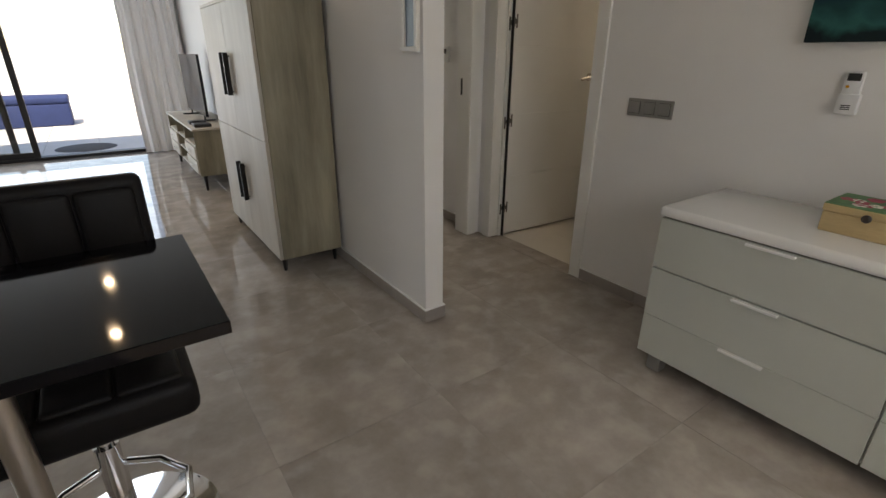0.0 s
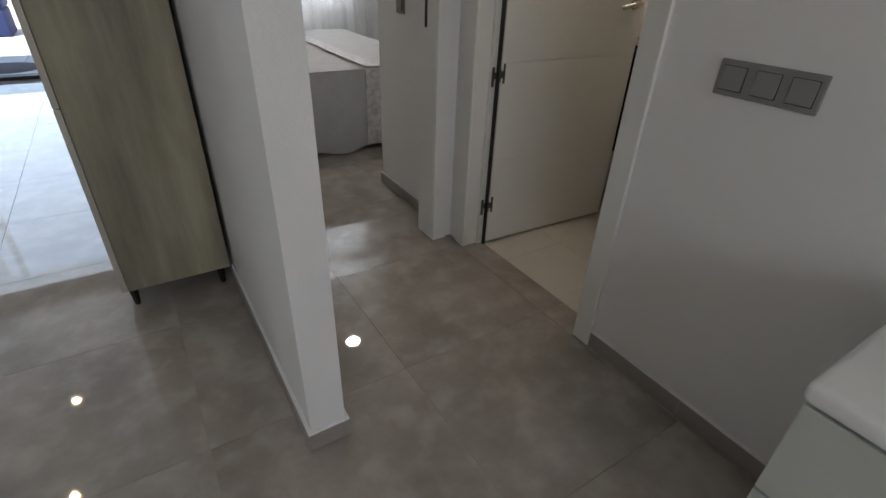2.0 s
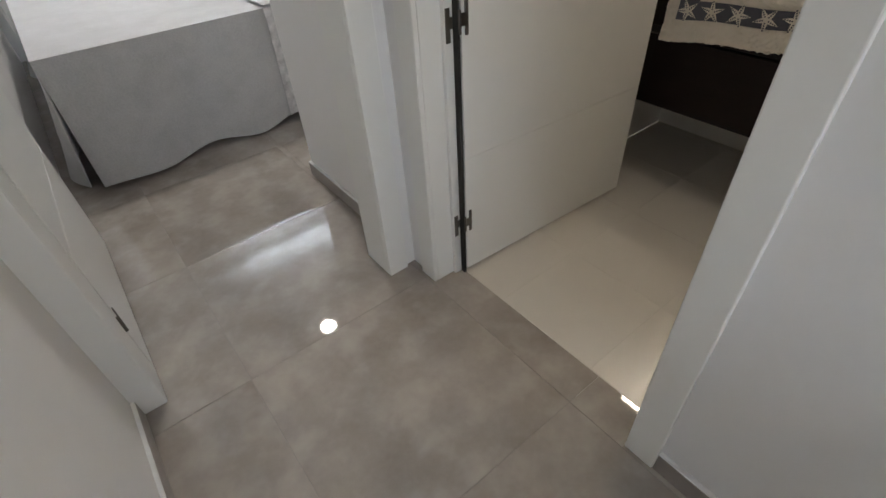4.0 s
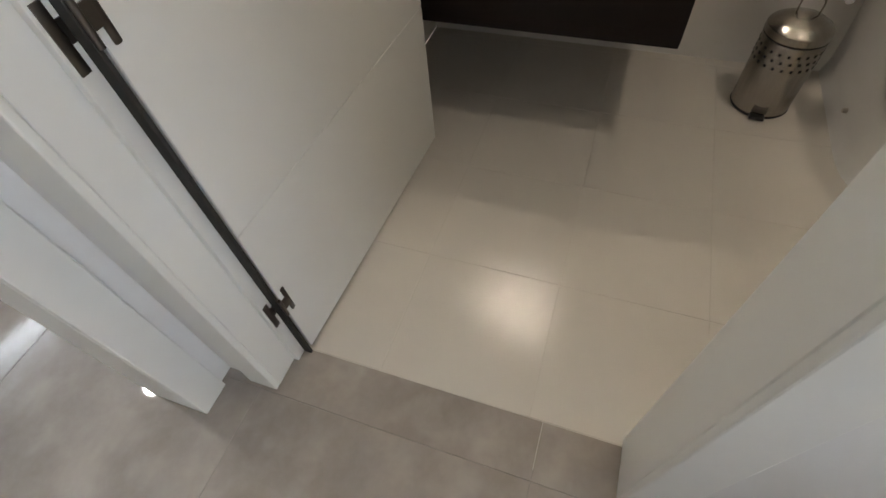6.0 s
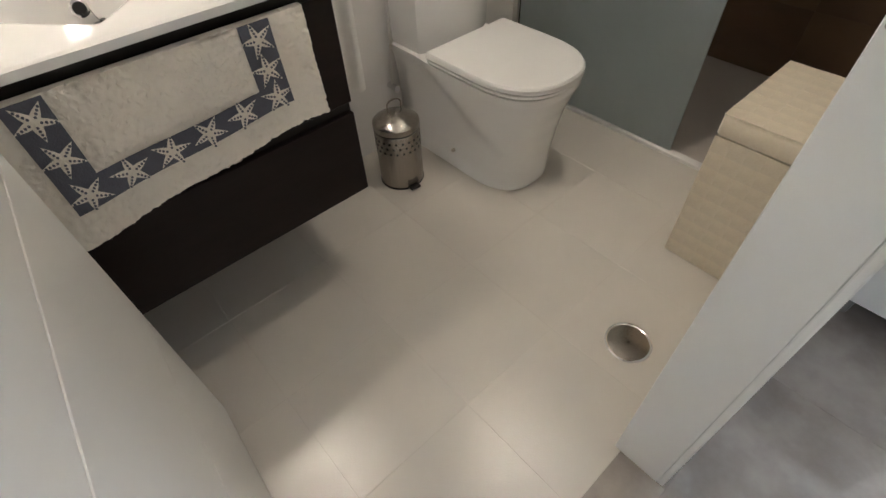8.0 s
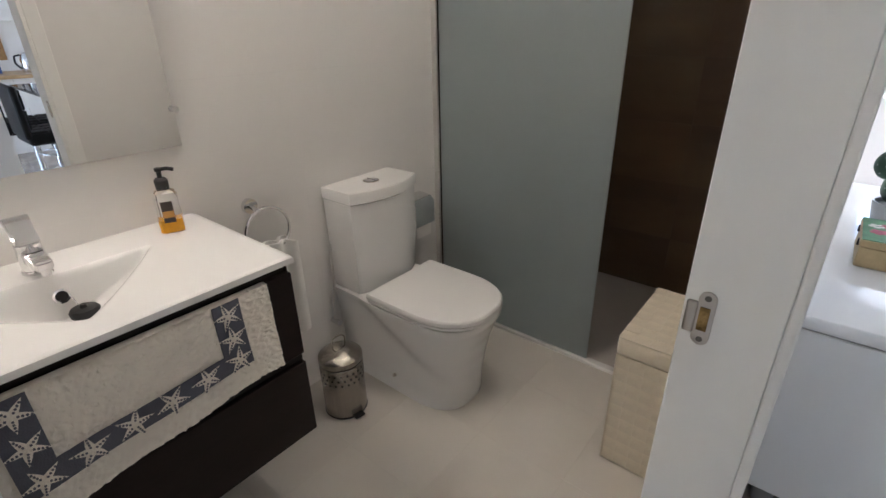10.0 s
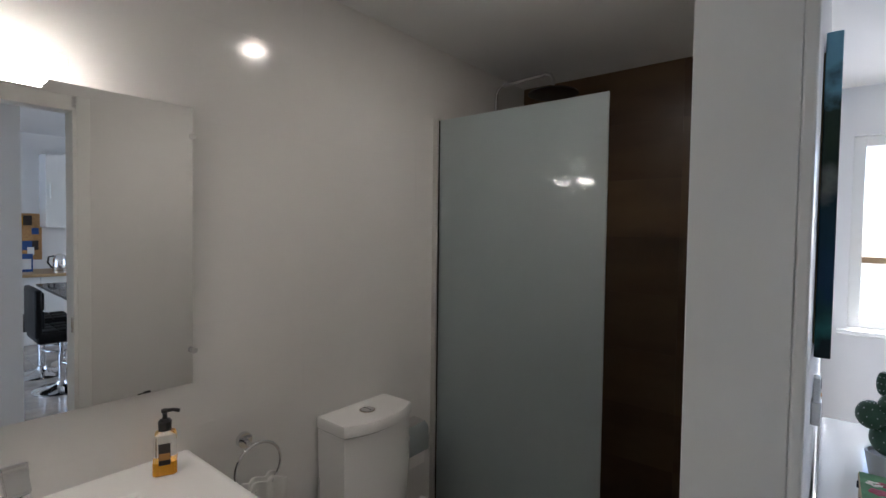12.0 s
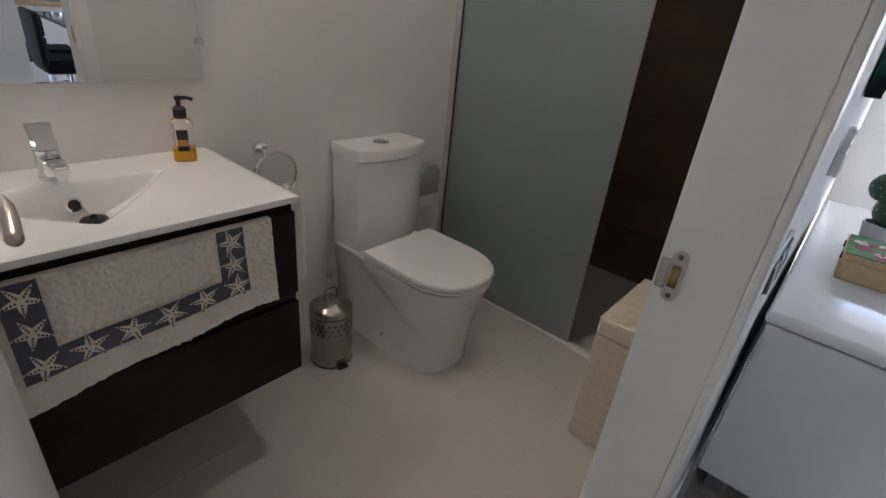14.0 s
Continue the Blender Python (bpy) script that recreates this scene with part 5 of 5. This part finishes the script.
part("riser", tube(B(), [(-0.04, 0, -0.2), (-0.04, 0, 1.09), (-0.043, 0, 1.135), (-0.06, 0, 1.165), (-0.09, 0, 1.178), (-0.34, 0, 1.19), (-0.365, 0, 1.182), (-0.38, 0, 1.155), (-0.38, 0, 1.11)], 0.009), CHROME, sh)
part("head", lathe(B(), [(0.015, 0.0), (0.02, -0.012), (0.12, -0.02), (0.125, -0.028), (0.12, -0.03)], (-0.38, 0, 1.11), 40), BLACK, sh, "wide flat dark shower rose")
part("mixer", rod(B(), (-0.06, -0.13, -0.2), (-0.06, 0.13, -0.2), 0.022), CHROME, sh)
for z in (-0.2, 0.7):
    part("wall_bracket", rod(B(), (0, 0, z), (-0.05, 0, z), 0.011), CHROME, sh)
dr = thing("floor_drain", (0.248, -0.194, 0), "round steel floor drain cover set in the tiles", "floor drain")
part("ring", lathe(B(), [(0.064, -0.004), (0.064, 0.0015), (0.06, 0.003), (0.058, 0.0018)], seg=44), CHROME, dr)
part("cover", lathe(B(), [(0.0575, -0.003), (0.0575, 0.0016), (0.054, 0.0024), (0.002, 0.0026)], seg=44), DARKSTEEL, dr, "dull steel cover plate")
part("screw", lathe(B(), [(0.004, 0.0022), (0.004, 0.0036), (0.002, 0.0038)], seg=12), HINGE, dr)

# ---- laundry hamper ----
def hamper():
    x0, x1, y0, y1, h = 0.105, 0.369, -0.95, -0.572, 0.5
    t = thing("laundry_hamper", ((x0 + x1) / 2, (y0 + y1) / 2, 0), "square cream woven fabric laundry hamper with a padded lid", "laundry hamper")
    a, b = (x1 - x0) / 2, (y1 - y0) / 2
    part("body", box(B(), -a + 0.004, a - 0.004, -b + 0.004, b - 0.004, 0.0, h - 0.07, 0.008, 2), WEAVE, t)
    lid = part("lid", box(B(), -a, a, -b, b, h - 0.065, h - 0.004, 0.012, 3), WEAVE, t, "padded woven lid")
    n = 0
    shared = {}

    def patch(sx, sy):
        key = (round(sx, 3), round(sy, 3))
        if key not in shared:
            bm = box(B(), -sx / 2, sx / 2, -sy / 2, sy / 2, -0.002, 0.0018, 0.0004)
            shared[key] = mesh_of("woven_square", bm, WEAVE, True)
        return shared[key]
    s = 0.0437
    for i in range(6):
        for j in range(8):
            o = new("woven_square", patch(s, 0.0468))
            o.parent = lid
            o.location = (-a + 0.022 + s * i, -b + 0.024 + 0.047 * j, h - 0.0035 + 0.0007 * ((i + j) % 2))
    for i in range(6):
        for k in range(9):
            o = new("woven_square", patch(s, 0.0473))
            o.parent = t
            o.matrix_local = pose(-a + 0.022 + s * i, b - 0.0055 + 0.0003 * ((i + k) % 2), 0.03 + 0.0475 * k, -90)
    for j in range(8):
        for k in range(9):
            o = new("woven_square", patch(0.0468, 0.0473))
            o.parent = t
            o.matrix_local = pose(a - 0.0055 + 0.0003 * ((j + k) % 2), -b + 0.024 + 0.047 * j, 0.03 + 0.0475 * k, 0, 90)
    return t


hamper()

# ---- tiles of the floors, last ----
def tile_mesh(sx, sy, top, material, name, lip=0.0006):
    bm = B()
    box(bm, -sx / 2, sx / 2, -sy / 2, sy / 2, -0.006, top)
    es = [e for e in bm.edges if all(v.co.z > top - 1e-5 for v in e.verts)]
    bmesh.ops.bevel(bm, geom=es, offset=lip, segments=1, affect="EDGES")
    return mesh_of(name, bm, material)


def lay(parent_name, x0, x1, y0, y1, ox, oy, size, gap, top, material, name):
    """Whole and cut tiles of one grid inside a rectangle."""
    parent = bpy.data.objects[parent_name]
    cache = {}
    i0, i1 = math.floor((x0 - ox) / size), math.ceil((x1 - ox) / size)
    j0, j1 = math.floor((y0 - oy) / size), math.ceil((y1 - oy) / size)
    for i in range(i0, i1):
        for j in range(j0, j1):
            a, b = max(x0, ox + i * size + gap / 2), min(x1, ox + (i + 1) * size - gap / 2)
            c, d = max(y0, oy + j * size + gap / 2), min(y1, oy + (j + 1) * size - gap / 2)
            if b - a < 0.01 or d - c < 0.01:
                continue
            key = (round(b - a, 3), round(d - c, 3))
            if key not in cache:
                cache[key] = tile_mesh(*key, top, material, name)
            ob = new(name, cache[key])
            ob.parent = parent
            ob.location = ((a + b) / 2, (c + d) / 2, 0)


lay("floor", X_KIT, 0.0, Y_KIT, Y_END, -0.022, 0.225, 0.6, 0.0014, 0.0, FLOOR, "floor_tile")
lay("floor_bedroom", 0.0, 3.2, 1.66, 4.58, -0.022, 0.225, 0.6, 0.0014, 0.0, FLOOR, "floor_tile")
lay("floor_bathroom", -0.0212, 0.094, 0.0705, 0.7865, -0.022, 0.225, 0.6, 0.0016, 0.0006, FLOOR, "threshold_tile")
lay("floor_bathroom", 0.096, 1.46, -1.02, 0.935, 0.09, -0.079, 0.3333, 0.0015, 0.0, CREAM, "floor_tile")

# terrace paving
lay("terrace_floor", -7.0, 4.0, Y_END + 0.2, 12.2, -0.3, 5.8, 0.6, 0.006, 0.0, TERRACE, "paving_tile")


# ---- tiles of the bathroom walls, last ----
def wall_tiles(parent_name, axis, at, span, rows, edges, offset, material, name):
    """Tiles proud of a wall: axis 'x' faces -x at x = at; axis 'y' faces +y at y = at."""
    parent = bpy.data.objects[parent_name]
    cache = {}
    for z0, z1 in zip(rows, rows[1:]):
        cuts = [span[0]] + [c for c in edges if span[0] + 0.02 < c < span[1] - 0.02] + [span[1]]
        for a, b in zip(cuts, cuts[1:]):
            w, h = round(b - a - 0.0001, 4), round(z1 - z0 - 0.0001, 4)
            if (w, h) not in cache:
                if axis == "x":
                    bm = box(B(), 0, 0.0075, -w / 2, w / 2, -h / 2, h / 2, 0.00015)
                else:
                    bm = box(B(), -w / 2, w / 2, -0.0075, 0, -h / 2, h / 2, 0.00015)
                cache[(w, h)] = mesh_of(name, bm, material)
            ob = new(name, cache[(w, h)])
            ob.parent = parent
            ob.location = (at, (a + b) / 2, (z0 + z1) / 2) if axis == "x" else ((a + b) / 2, at, (z0 + z1) / 2)


wall_tiles("wall_bathroom_back", "x", 1.4602, (-1.875, 0.935), [-0.004, 0.31, 0.617, 0.925, 1.233, 1.541, 1.849, 2.157, HB], [-1.8, -0.9, -0.3, 0.6], 0, WTILE, "wall_tile")
wall_tiles("wall_shower_end", "y", -1.8755, (0.098, 1.46), [0.006, 0.31, 0.61, 0.91, 1.21, 1.51, 1.81, 2.11, HB], [0.56], 0, BROWN, "wall_tile")
